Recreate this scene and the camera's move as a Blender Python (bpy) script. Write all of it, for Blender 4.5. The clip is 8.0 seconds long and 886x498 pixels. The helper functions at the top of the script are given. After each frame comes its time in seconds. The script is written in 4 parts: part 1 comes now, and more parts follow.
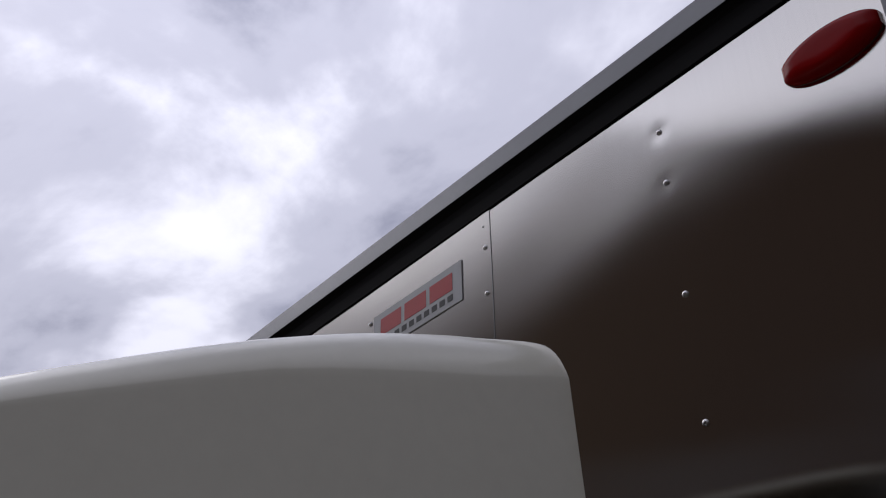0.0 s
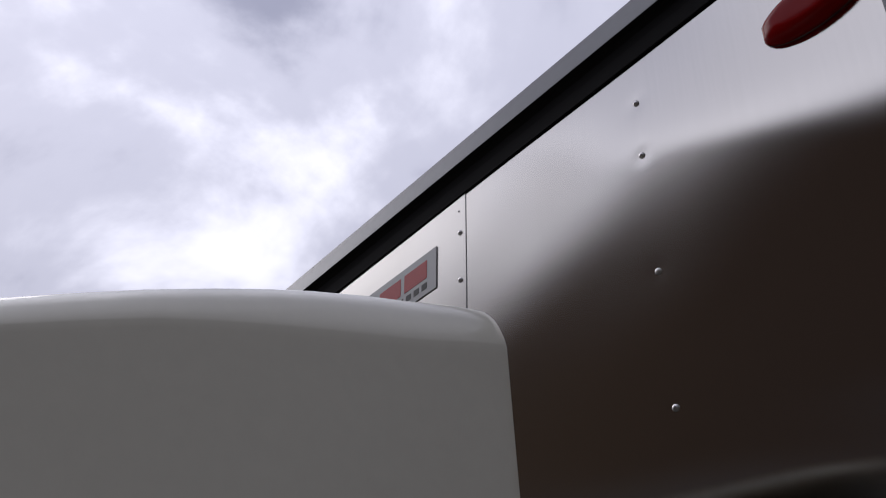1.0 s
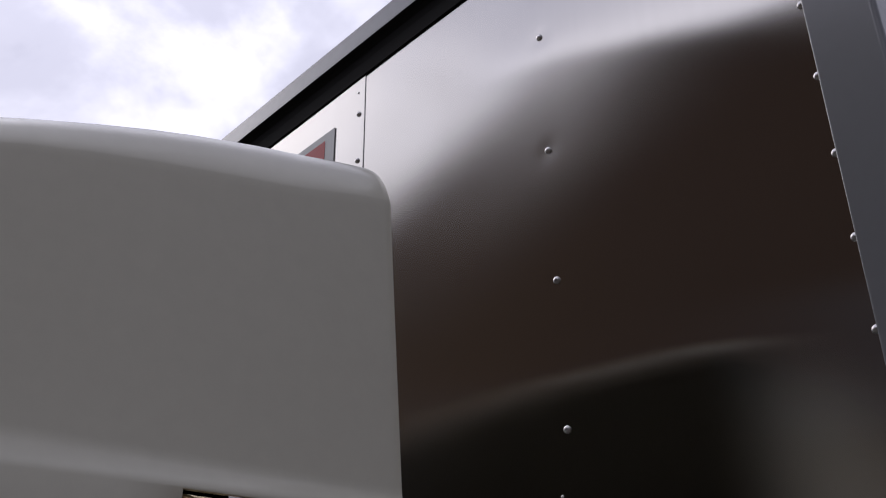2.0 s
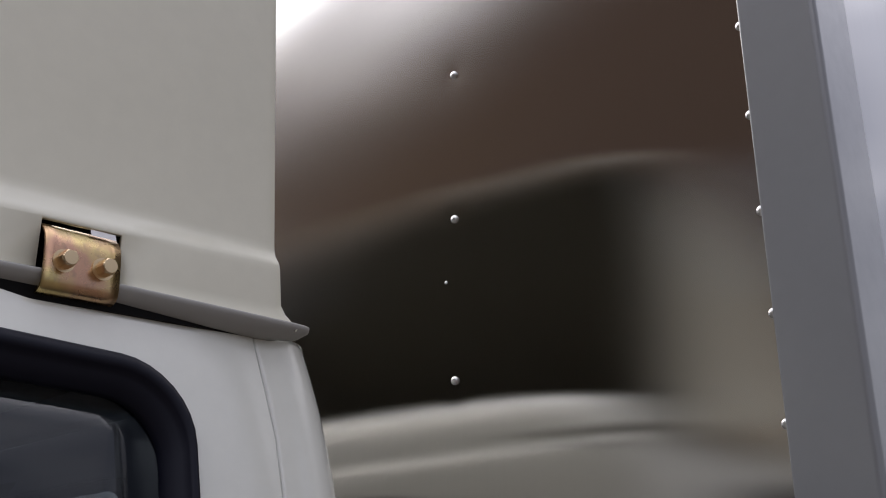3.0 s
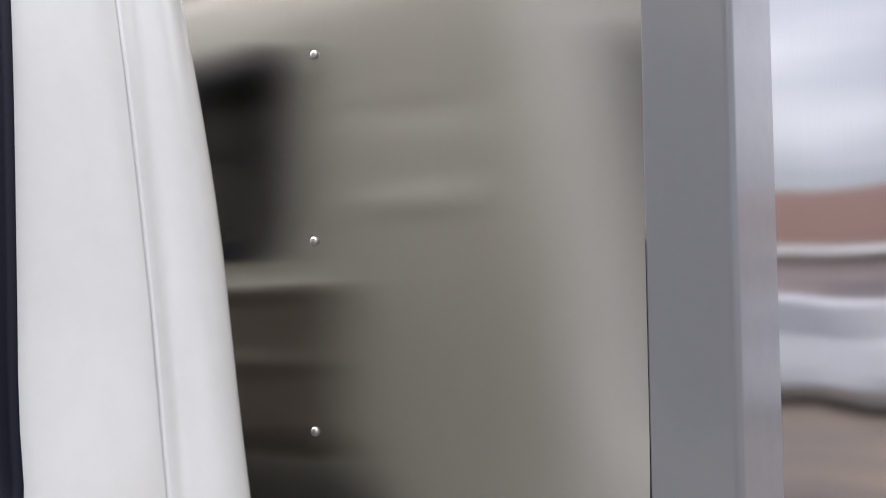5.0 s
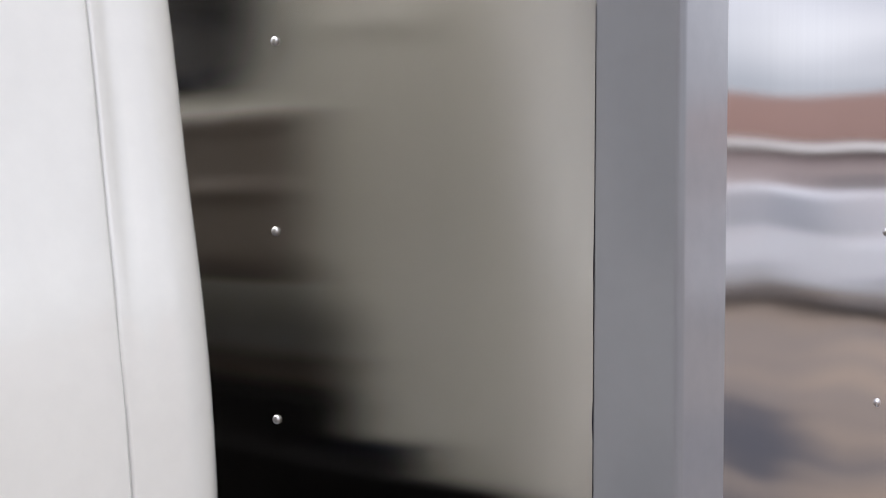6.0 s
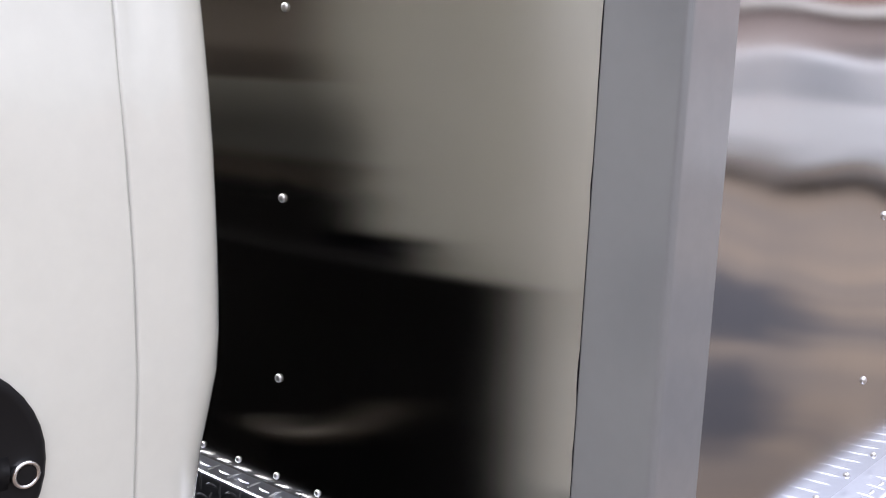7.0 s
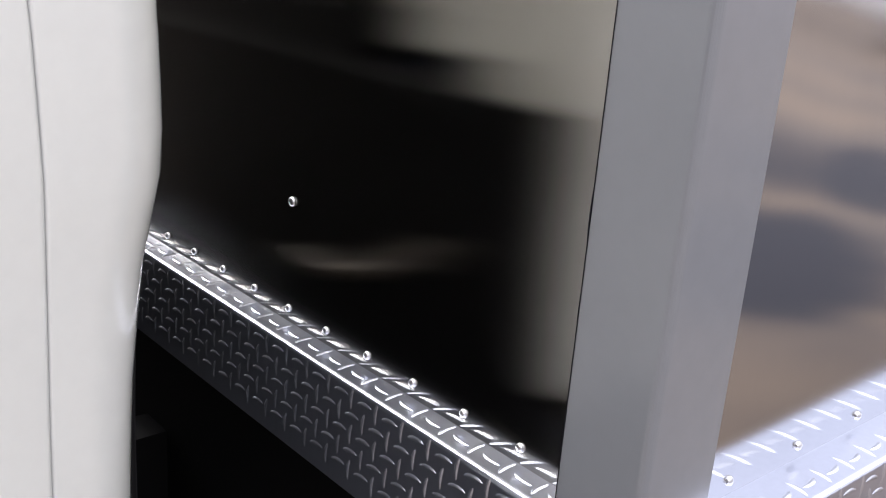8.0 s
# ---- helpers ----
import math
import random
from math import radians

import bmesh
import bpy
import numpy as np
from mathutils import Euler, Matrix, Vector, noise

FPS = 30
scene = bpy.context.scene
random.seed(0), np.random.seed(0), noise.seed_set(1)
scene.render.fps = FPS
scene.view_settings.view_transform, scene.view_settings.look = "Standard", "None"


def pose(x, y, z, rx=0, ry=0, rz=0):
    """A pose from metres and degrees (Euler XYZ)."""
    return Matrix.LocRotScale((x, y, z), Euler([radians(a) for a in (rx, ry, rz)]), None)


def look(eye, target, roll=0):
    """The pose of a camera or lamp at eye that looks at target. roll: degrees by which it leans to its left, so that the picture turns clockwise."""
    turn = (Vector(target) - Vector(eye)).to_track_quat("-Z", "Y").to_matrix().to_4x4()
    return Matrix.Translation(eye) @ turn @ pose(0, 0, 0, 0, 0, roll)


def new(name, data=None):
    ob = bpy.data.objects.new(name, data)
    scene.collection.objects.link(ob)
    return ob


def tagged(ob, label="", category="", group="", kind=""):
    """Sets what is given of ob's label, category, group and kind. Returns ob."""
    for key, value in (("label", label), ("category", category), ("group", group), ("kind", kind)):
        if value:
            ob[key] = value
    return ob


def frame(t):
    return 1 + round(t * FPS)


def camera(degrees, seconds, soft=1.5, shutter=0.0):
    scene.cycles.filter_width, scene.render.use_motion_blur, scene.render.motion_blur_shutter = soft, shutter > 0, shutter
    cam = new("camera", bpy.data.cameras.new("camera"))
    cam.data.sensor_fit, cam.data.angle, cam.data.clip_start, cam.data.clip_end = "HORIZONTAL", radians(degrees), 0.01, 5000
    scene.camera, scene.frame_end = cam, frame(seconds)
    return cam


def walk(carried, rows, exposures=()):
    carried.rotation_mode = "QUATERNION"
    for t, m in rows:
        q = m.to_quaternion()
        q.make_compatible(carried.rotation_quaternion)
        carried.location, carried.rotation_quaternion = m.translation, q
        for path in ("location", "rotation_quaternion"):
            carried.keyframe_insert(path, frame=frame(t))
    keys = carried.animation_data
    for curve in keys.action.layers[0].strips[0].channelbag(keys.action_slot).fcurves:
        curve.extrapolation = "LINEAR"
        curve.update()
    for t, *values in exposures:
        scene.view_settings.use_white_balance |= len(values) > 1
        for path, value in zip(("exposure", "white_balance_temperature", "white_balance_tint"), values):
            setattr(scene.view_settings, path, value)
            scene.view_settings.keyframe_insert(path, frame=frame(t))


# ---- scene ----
cam = camera(47.2, 8.0, soft=1.1)
PATH = [
    (0, (0.327, -1.083, 2.078), (-1.006, -0.03, 3.134), -1.1),
    (0.2, (0.322, -1.018, 2.068), (-1.034, -0.009, 3.138), 0.5),
    (0.5, (0.31, -0.954, 2.065), (-1.058, 0.021, 3.151), 1.7),
    (0.8, (0.297, -0.927, 2.075), (-1.068, 0.044, 3.167), 0.5),
    (1, (0.294, -0.928, 2.073), (-1.055, 0.065, 3.166), 0.2),
    (1.2, (0.292, -0.918, 2.068), (-1.052, 0.098, 3.146), -0.1),
    (2.3, (0.296, -0.888, 1.993), (-0.994, 0.355, 2.88), -0.7),
    (2.5, (0.294, -0.876, 1.98), (-0.994, 0.401, 2.821), -0.8),
    (2.7, (0.3, -0.862, 1.966), (-0.997, 0.45, 2.738), -0.4),
    (3, (0.305, -0.84, 1.937), (-0.988, 0.519, 2.632), 0.0),
    (3.5, (0.308, -0.803, 1.895), (-0.974, 0.635, 2.434), 0.2),
    (4, (0.313, -0.781, 1.851), (-0.954, 0.719, 2.233), 0.6),
    (4.5, (0.32, -0.748, 1.82), (-0.971, 0.768, 2.002), -0.5),
    (5, (0.308, -0.746, 1.728), (-0.953, 0.802, 1.844), -0.6),
    (5.2, (0.325, -0.716, 1.7), (-0.978, 0.799, 1.793), -0.7),
    (6.3, (0.338, -0.726, 1.577), (-0.897, 0.842, 1.461), 0.5),
    (6.5, (0.334, -0.727, 1.551), (-0.901, 0.839, 1.402), 0.6),
    (6.7, (0.342, -0.727, 1.535), (-0.909, 0.825, 1.342), 1.1),
    (7, (0.356, -0.715, 1.53), (-0.915, 0.796, 1.206), 2.6),
    (7.3, (0.361, -0.701, 1.51), (-0.921, 0.784, 1.119), 3.5),
    (7.5, (0.367, -0.671, 1.5), (-0.956, 0.759, 1.047), 3.8),
    (7.7, (0.369, -0.612, 1.481), (-1.027, 0.736, 0.984), 4.2),
    (8, (0.345, -0.531, 1.48), (-1.068, 0.738, 0.855), 4.5),
]
EXPOSURES = [(0, -0.78, 6310, 13), (1.2, -0.74, 6330, 13), (2.3, -0.36, 6400, 15), (2.7, 0.17, 6550, 13), (3.0, 0.76, 6600, 10), (3.5, 1.38, 6560, 10),
             (4.5, 1.74, 6580, 10), (5.2, 1.93, 6600, 10), (6.5, 2.11, 6680, 10), (8, 2.28, 6620, 10)]
walk(cam, [(t, look(eye, target, roll)) for t, eye, target, roll in PATH], EXPOSURES)

# ---------------------------------------------------------------- light
SUN_DIR = Vector((-0.76, -0.16, 0.63)).normalized()


def build_sky():
    world = bpy.data.worlds.new("overcast_sky")
    scene.world = world
    world.use_nodes = True
    nt = world.node_tree
    nt.nodes.clear()
    out = nt.nodes.new("ShaderNodeOutputWorld")
    bg = nt.nodes.new("ShaderNodeBackground")
    sky = nt.nodes.new("ShaderNodeTexSky")
    sky.sky_type, sky.sun_disc = "NISHITA", False
    sky.sun_elevation = math.asin(SUN_DIR.z)
    sky.sun_rotation = math.atan2(SUN_DIR.x, SUN_DIR.y)
    scaled = nt.nodes.new("ShaderNodeVectorMath")
    scaled.operation = "SCALE"
    scaled.inputs["Scale"].default_value = 0.10
    nt.links.new(sky.outputs["Color"], scaled.inputs[0])
    coord = nt.nodes.new("ShaderNodeTexCoord")
    # cloud layer: the direction is flattened to a ceiling so that clouds shrink towards the horizon
    sep = nt.nodes.new("ShaderNodeSeparateXYZ")
    nt.links.new(coord.outputs["Generated"], sep.inputs[0])
    lift = nt.nodes.new("ShaderNodeMath")
    lift.operation = "ADD"
    lift.inputs[1].default_value = 0.35
    nt.links.new(sep.outputs["Z"], lift.inputs[0])
    clampz = nt.nodes.new("ShaderNodeMath")
    clampz.operation = "MAXIMUM"
    clampz.inputs[1].default_value = 0.12
    nt.links.new(lift.outputs[0], clampz.inputs[0])
    flat = nt.nodes.new("ShaderNodeVectorMath")
    flat.operation = "DIVIDE"
    comb = nt.nodes.new("ShaderNodeCombineXYZ")
    for axis in "XYZ":
        nt.links.new(clampz.outputs[0], comb.inputs[axis])
    nt.links.new(coord.outputs["Generated"], flat.inputs[0])
    nt.links.new(comb.outputs[0], flat.inputs[1])
    big = nt.nodes.new("ShaderNodeTexNoise")
    big.inputs["Scale"].default_value, big.inputs["Detail"].default_value = 2.3, 7.0
    big.inputs["Roughness"].default_value, big.inputs["Distortion"].default_value = 0.52, 0.35
    nt.links.new(flat.outputs[0], big.inputs["Vector"])
    ramp = nt.nodes.new("ShaderNodeValToRGB")
    ramp.color_ramp.interpolation = "EASE"
    e = ramp.color_ramp.elements
    e[0].position, e[0].color = 0.36, (0.39, 0.40, 0.515, 1)
    e[1].position, e[1].color = 0.62, (1.32, 1.32, 1.46, 1)
    mid = e.new(0.48)
    mid.color = (0.74, 0.745, 0.875, 1)
    nt.links.new(big.outputs["Fac"], ramp.inputs["Fac"])
    # the veil glows towards the hidden sun
    dot = nt.nodes.new("ShaderNodeVectorMath")
    dot.operation = "DOT_PRODUCT"
    dot.inputs[1].default_value = SUN_DIR
    nt.links.new(coord.outputs["Generated"], dot.inputs[0])
    glow = nt.nodes.new("ShaderNodeMapRange")
    glow.inputs["From Min"].default_value, glow.inputs["From Max"].default_value = -0.35, 1.0
    glow.inputs["To Min"].default_value, glow.inputs["To Max"].default_value = 0.42, 1.55
    nt.links.new(dot.outputs["Value"], glow.inputs["Value"])
    # an overcast sky is darker towards the horizon
    climb = nt.nodes.new("ShaderNodeMapRange")
    climb.inputs["From Min"].default_value, climb.inputs["From Max"].default_value = 0.0, 0.95
    climb.inputs["To Min"].default_value, climb.inputs["To Max"].default_value = 0.42, 1.45
    nt.links.new(sep.outputs["Z"], climb.inputs["Value"])
    level = nt.nodes.new("ShaderNodeMath")
    level.operation = "MULTIPLY"
    nt.links.new(glow.outputs["Result"], level.inputs[0])
    nt.links.new(climb.outputs["Result"], level.inputs[1])
    cloud = nt.nodes.new("ShaderNodeVectorMath")
    cloud.operation = "SCALE"
    nt.links.new(ramp.outputs["Color"], cloud.inputs[0])
    nt.links.new(level.outputs[0], cloud.inputs["Scale"])
    mix = nt.nodes.new("ShaderNodeMix")
    mix.data_type = "RGBA"
    mix.inputs["Factor"].default_value = 0.9
    nt.links.new(scaled.outputs[0], mix.inputs["A"])
    nt.links.new(cloud.outputs[0], mix.inputs["B"])
    nt.links.new(mix.outputs["Result"], bg.inputs["Color"])
    bg.inputs["Strength"].default_value = 1.0
    nt.links.new(bg.outputs[0], out.inputs["Surface"])


build_sky()
sun_data = bpy.data.lights.new("sun", "SUN")
sun_data.energy, sun_data.angle, sun_data.color = 0.5, radians(30), (1.0, 0.96, 0.9)
sun = new("sun", sun_data)
sun.rotation_euler = SUN_DIR.to_track_quat("Z", "Y").to_euler()


# ---------------------------------------------------------------- materials
def material(name, base, rough=0.5, metal=0.0, **extra):
    m = bpy.data.materials.new(name)
    m.use_nodes = True
    nt = m.node_tree
    b = nt.nodes["Principled BSDF"]
    b.inputs["Base Color"].default_value = (*base, 1)
    b.inputs["Roughness"].default_value = rough
    b.inputs["Metallic"].default_value = metal
    for key, value in extra.items():
        b.inputs[key.replace("_", " ")].default_value = value
    return m, nt, b


def coords(nt, scale=(1, 1, 1)):
    tc = nt.nodes.new("ShaderNodeTexCoord")
    mp = nt.nodes.new("ShaderNodeMapping")
    mp.inputs["Scale"].default_value = scale
    nt.links.new(tc.outputs["Object"], mp.inputs["Vector"])
    return mp.outputs["Vector"]


def noise_tex(nt, vector, scale, detail=4.0, rough=0.55):
    n = nt.nodes.new("ShaderNodeTexNoise")
    n.inputs["Scale"].default_value, n.inputs["Detail"].default_value = scale, detail
    n.inputs["Roughness"].default_value = rough
    nt.links.new(vector, n.inputs["Vector"])
    return n.outputs["Fac"]


def remap(nt, value, lo, hi, a=0.3, b=0.7):
    r = nt.nodes.new("ShaderNodeMapRange")
    r.inputs["From Min"].default_value, r.inputs["From Max"].default_value = a, b
    r.inputs["To Min"].default_value, r.inputs["To Max"].default_value = lo, hi
    nt.links.new(value, r.inputs["Value"])
    return r.outputs["Result"]


def blend(nt, fac, c1, c2):
    m = nt.nodes.new("ShaderNodeMix")
    m.data_type = "RGBA"
    for key, c in (("A", c1), ("B", c2)):
        if isinstance(c, tuple):
            m.inputs[key].default_value = (*c, 1)
        else:
            nt.links.new(c, m.inputs[key])
    nt.links.new(fac, m.inputs["Factor"])
    return m.outputs["Result"]


def bump(nt, b, height, strength, distance, chain=None):
    n = nt.nodes.new("ShaderNodeBump")
    n.inputs["Strength"].default_value, n.inputs["Distance"].default_value = strength, distance
    nt.links.new(height, n.inputs["Height"])
    if chain is not None:
        nt.links.new(chain, n.inputs["Normal"])
    nt.links.new(n.outputs["Normal"], b.inputs["Normal"])
    return n.outputs["Normal"]


def paint(name, base, dirt, rough=0.32, coat=0.6, speck=0.02, coat_rough=0.035):
    m, nt, b = material(name, base, rough, 0.0, Coat_Weight=coat, Coat_Roughness=coat_rough)
    v = coords(nt)
    large, small = noise_tex(nt, v, 1.7, 4), noise_tex(nt, v, 55, 3)
    c = blend(nt, remap(nt, large, 0.0, 0.6, 0.35, 0.75), base, dirt)
    c = blend(nt, remap(nt, small, 0.0, 0.08), c, tuple(x * 0.6 for x in base))
    nt.links.new(c, b.inputs["Base Color"])
    nt.links.new(remap(nt, small, rough - 0.03, rough + 0.04), b.inputs["Roughness"])
    bump(nt, b, noise_tex(nt, v, 320, 1), speck, 0.001)
    return m


CAB_PAINT = paint("cab_cream_paint", (0.758, 0.765, 0.690), (0.728, 0.735, 0.66), 0.22, 1.0, 0.008, 0.10)
FAIRING_PAINT = paint("fairing_fibreglass_paint", (0.785, 0.766, 0.625), (0.735, 0.712, 0.573), 0.34, 0.5, 0.006)
FRAME_PAINT = paint("frame_grey_paint", (0.207, 0.214, 0.219), (0.189, 0.196, 0.201), 0.34, 0.9, 0.002, 0.14)


def steel(name, base, rough, aniso, grain_axis, wave, wave_scale, streak, dull=0.0):
    """Rolled metal sheet: grain along one axis, gentle buckling of the sheet."""
    m = bpy.data.materials.new(name)
    m.use_nodes = True
    nt = m.node_tree
    nt.nodes.remove(nt.nodes["Principled BSDF"])
    b = nt.nodes.new("ShaderNodeBsdfAnisotropic")
    b.distribution = "BECKMANN"
    b.inputs["Anisotropy"].default_value = aniso
    nt.links.new(b.outputs[0], nt.nodes["Material Output"].inputs["Surface"])
    tangent = nt.nodes.new("ShaderNodeCombineXYZ")
    for axis, value in zip("XYZ", grain_axis):
        tangent.inputs[axis].default_value = value
    nt.links.new(tangent.outputs[0], b.inputs["Tangent"])
    v = coords(nt)
    fine = noise_tex(nt, coords(nt, (160, 160, 2)), 1.0, 2)
    stain = noise_tex(nt, v, 2.6, 1.5)
    c = blend(nt, remap(nt, fine, 0.0, streak), base, tuple(x * 0.8 for x in base))
    c = blend(nt, remap(nt, stain, 0.0, 0.3, 0.4, 0.75), c, tuple(x * y for x, y in zip(base, (0.88, 0.84, 0.78))))
    nt.links.new(c, b.inputs["Color"])
    nt.links.new(remap(nt, stain, rough * 0.97, rough * 1.04), b.inputs["Roughness"])
    if dull:
        # oxide film that scatters part of the light
        film, mix = nt.nodes.new("ShaderNodeBsdfDiffuse"), nt.nodes.new("ShaderNodeMixShader")
        mix.inputs[0].default_value = dull
        nt.links.new(c, film.inputs["Color"])
        nt.links.new(b.outputs[0], mix.inputs[1])
        nt.links.new(film.outputs[0], mix.inputs[2])
        nt.links.new(mix.outputs[0], nt.nodes["Material Output"].inputs["Surface"])
    if wave:
        bump(nt, b, noise_tex(nt, coords(nt, wave_scale), 1.0, 0.5), 1.0, wave)
    return m


FRONT_SHEET = steel("brushed_steel_sheet", (0.63, 0.613, 0.58), 0.168, -0.67, (1, 0, 0), 0.0, (1.3, 1.3, 1.1), 0.10)
SIDE_SHEET = steel("polished_steel_sheet", (0.55, 0.55, 0.55), 0.13, -0.5, (0, 1, 0), 0.0016, (2.2, 2.2, 2.8), 0.1)
TREAD_BARS = steel("worn_tread_bars", (0.78, 0.81, 0.88), 0.30, 0.0, (1, 0, 0), 0.0, (9, 9, 9), 0.2, 0.10)
TREAD = steel("tread_plate_aluminium", (0.72, 0.755, 0.85), 0.30, 0.0, (1, 0, 0), 0.0, (9, 9, 9), 0.2, 0.06)
RIVET = material("rivet_aluminium", (0.66, 0.65, 0.64), 0.30, 1.0)[0]
CHROME = material("chrome", (0.75, 0.75, 0.75), 0.12, 1.0)[0]
RUBBER = material("black_rubber", (0.0055, 0.0065, 0.014), 0.5, 0.0, Specular_IOR_Level=0.22)[0]
COVER = material("brown_grey_cover", (0.20, 0.175, 0.15), 0.65)[0]
HOSE = material("tan_air_hose", (0.07, 0.058, 0.043), 0.5)[0]
DARK_TRIM = material("dark_interior_trim", (0.045, 0.05, 0.07), 0.7)[0]
BLACK_PLASTIC = material("black_moulded_plastic", (0.008, 0.008, 0.009), 0.5, 0.0, Specular_IOR_Level=0.25)[0]
# near-black chassis paint, also on fillers that stand for shade
CHASSIS_SHADE_BLACK = material("chassis_and_shade_black", (0.004, 0.0038, 0.0038), 0.75, 0.0, Specular_IOR_Level=0.15)[0]
SHELL_INSIDE = material("raw_fibreglass_inside", (0.17, 0.157, 0.128), 0.8)[0]
# the flange sits in poor light; its shade is mixed into this grey
FLANGE_SHADED = paint("shaded_fibreglass_flange", (0.34, 0.333, 0.305), (0.29, 0.283, 0.26), 0.5, 0.0, 0.01)
# darkened for the little light that reaches the rear rim
SHELL_RIM = material("shaded_fibreglass_edge", (0.11, 0.088, 0.062), 0.8)[0]
PRIMER = material("roof_panel_paint", (0.7, 0.7, 0.69), 0.5)[0]


def zinc():
    m, nt, b = material("yellow_zinc_plating", (0.70, 0.56, 0.33), 0.33, 1.0)
    v = coords(nt)
    c = blend(nt, remap(nt, noise_tex(nt, v, 26, 3), 0.0, 1.0, 0.42, 0.62), (0.56, 0.44, 0.20), (0.52, 0.31, 0.21))
    c = blend(nt, remap(nt, noise_tex(nt, v, 120, 4), 0.0, 0.7, 0.55, 0.75), c, (0.34, 0.23, 0.17))
    nt.links.new(c, b.inputs["Base Color"])
    nt.links.new(remap(nt, noise_tex(nt, v, 60, 3), 0.20, 0.36), b.inputs["Roughness"])
    return m


ZINC = zinc()
BOLT_ZINC = material("bolt_zinc", (0.72, 0.55, 0.34), 0.30, 1.0)[0]


def pane_glass(name, tint):
    """Thin clear glass: tinted see-through with mirror gloss that grows at a glancing angle."""
    m = bpy.data.materials.new(name)
    m.use_nodes = True
    nt = m.node_tree
    nt.nodes.remove(nt.nodes["Principled BSDF"])
    clear, gloss = nt.nodes.new("ShaderNodeBsdfTransparent"), nt.nodes.new("ShaderNodeBsdfGlossy")
    clear.inputs["Color"].default_value = (*tint, 1)
    gloss.inputs["Roughness"].default_value = 0.02
    weight = nt.nodes.new("ShaderNodeLayerWeight")
    weight.inputs["Blend"].default_value = 0.5
    steep, fresnel = nt.nodes.new("ShaderNodeMath"), nt.nodes.new("ShaderNodeMath")
    steep.operation, fresnel.operation = "POWER", "MULTIPLY_ADD"
    steep.inputs[1].default_value = 5.0
    fresnel.inputs[1].default_value, fresnel.inputs[2].default_value = 0.94, 0.055
    nt.links.new(weight.outputs["Facing"], steep.inputs[0])
    nt.links.new(steep.outputs[0], fresnel.inputs[0])
    mix = nt.nodes.new("ShaderNodeMixShader")
    nt.links.new(fresnel.outputs[0], mix.inputs[0])
    nt.links.new(clear.outputs[0], mix.inputs[1])
    nt.links.new(gloss.outputs[0], mix.inputs[2])
    nt.links.new(mix.outputs[0], nt.nodes["Material Output"].inputs["Surface"])
    return m


GLASS = pane_glass("tinted_window_glass", (0.62, 0.66, 0.69))
RED_LENS = material("red_lamp_lens", (0.29, 0.004, 0.005), 0.18, 0.0, Specular_IOR_Level=0.10)[0]
LAMP_BASE = material("lamp_base_plastic", (0.10, 0.004, 0.005), 0.4)[0]
PLATE = material("silver_film", (0.46, 0.47, 0.48), 0.35, 0.15)[0]
PLATE_RED = material("red_print", (0.55, 0.03, 0.035), 0.45)[0]
PLATE_BLACK = material("black_print", (0.02, 0.02, 0.022), 0.5)[0]
TYRE = material("tyre_rubber", (0.018, 0.018, 0.018), 0.8)[0]
RIM = material("painted_wheel_rim", (0.42, 0.42, 0.43), 0.45, 0.3)[0]
LAMP_GREY = material("car_light_cluster", (0.45, 0.03, 0.03), 0.2)[0]
CAR_WINDOW = material("tinted_car_window", (0.30, 0.32, 0.35), 0.05)[0]
CAR_GLASS = material("dark_car_glass", (0.10, 0.11, 0.12), 0.05)[0]


def rough_surface(name, c1, c2, scale, rough, relief, lo=0.3, hi=0.7):
    m, nt, b = material(name, c1, rough)
    v = coords(nt)
    c = blend(nt, remap(nt, noise_tex(nt, v, scale, 8), 0.0, 1.0, lo, hi), c1, c2)
    c = blend(nt, remap(nt, noise_tex(nt, v, scale * 18, 4), 0.0, 0.5), c, tuple(x * 0.7 for x in c1))
    nt.links.new(c, b.inputs["Base Color"])
    bump(nt, b, noise_tex(nt, v, scale * 25, 5), 0.4, relief)
    return m


CONCRETE = rough_surface("yard_concrete", (0.138, 0.101, 0.070), (0.062, 0.051, 0.045), 0.7, 0.85, 0.004, 0.41, 0.57)


def dark_patches(m, spots, colour):
    """Dark patches of uneven outline on the yard: (x, y, half width, half length) each."""
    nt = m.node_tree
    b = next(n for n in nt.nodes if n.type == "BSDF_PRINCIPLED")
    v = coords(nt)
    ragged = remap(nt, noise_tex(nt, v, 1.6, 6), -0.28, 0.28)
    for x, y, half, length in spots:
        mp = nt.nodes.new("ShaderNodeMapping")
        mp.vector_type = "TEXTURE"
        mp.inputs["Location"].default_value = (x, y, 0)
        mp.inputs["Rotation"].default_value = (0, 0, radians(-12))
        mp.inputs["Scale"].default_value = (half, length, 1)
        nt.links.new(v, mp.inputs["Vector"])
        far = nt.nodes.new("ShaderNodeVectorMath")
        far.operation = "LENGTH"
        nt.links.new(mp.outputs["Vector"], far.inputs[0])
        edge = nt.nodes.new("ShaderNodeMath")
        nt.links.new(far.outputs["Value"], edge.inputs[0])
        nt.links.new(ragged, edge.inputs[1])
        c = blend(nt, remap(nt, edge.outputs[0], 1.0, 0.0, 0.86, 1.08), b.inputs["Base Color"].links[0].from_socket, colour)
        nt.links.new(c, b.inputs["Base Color"])


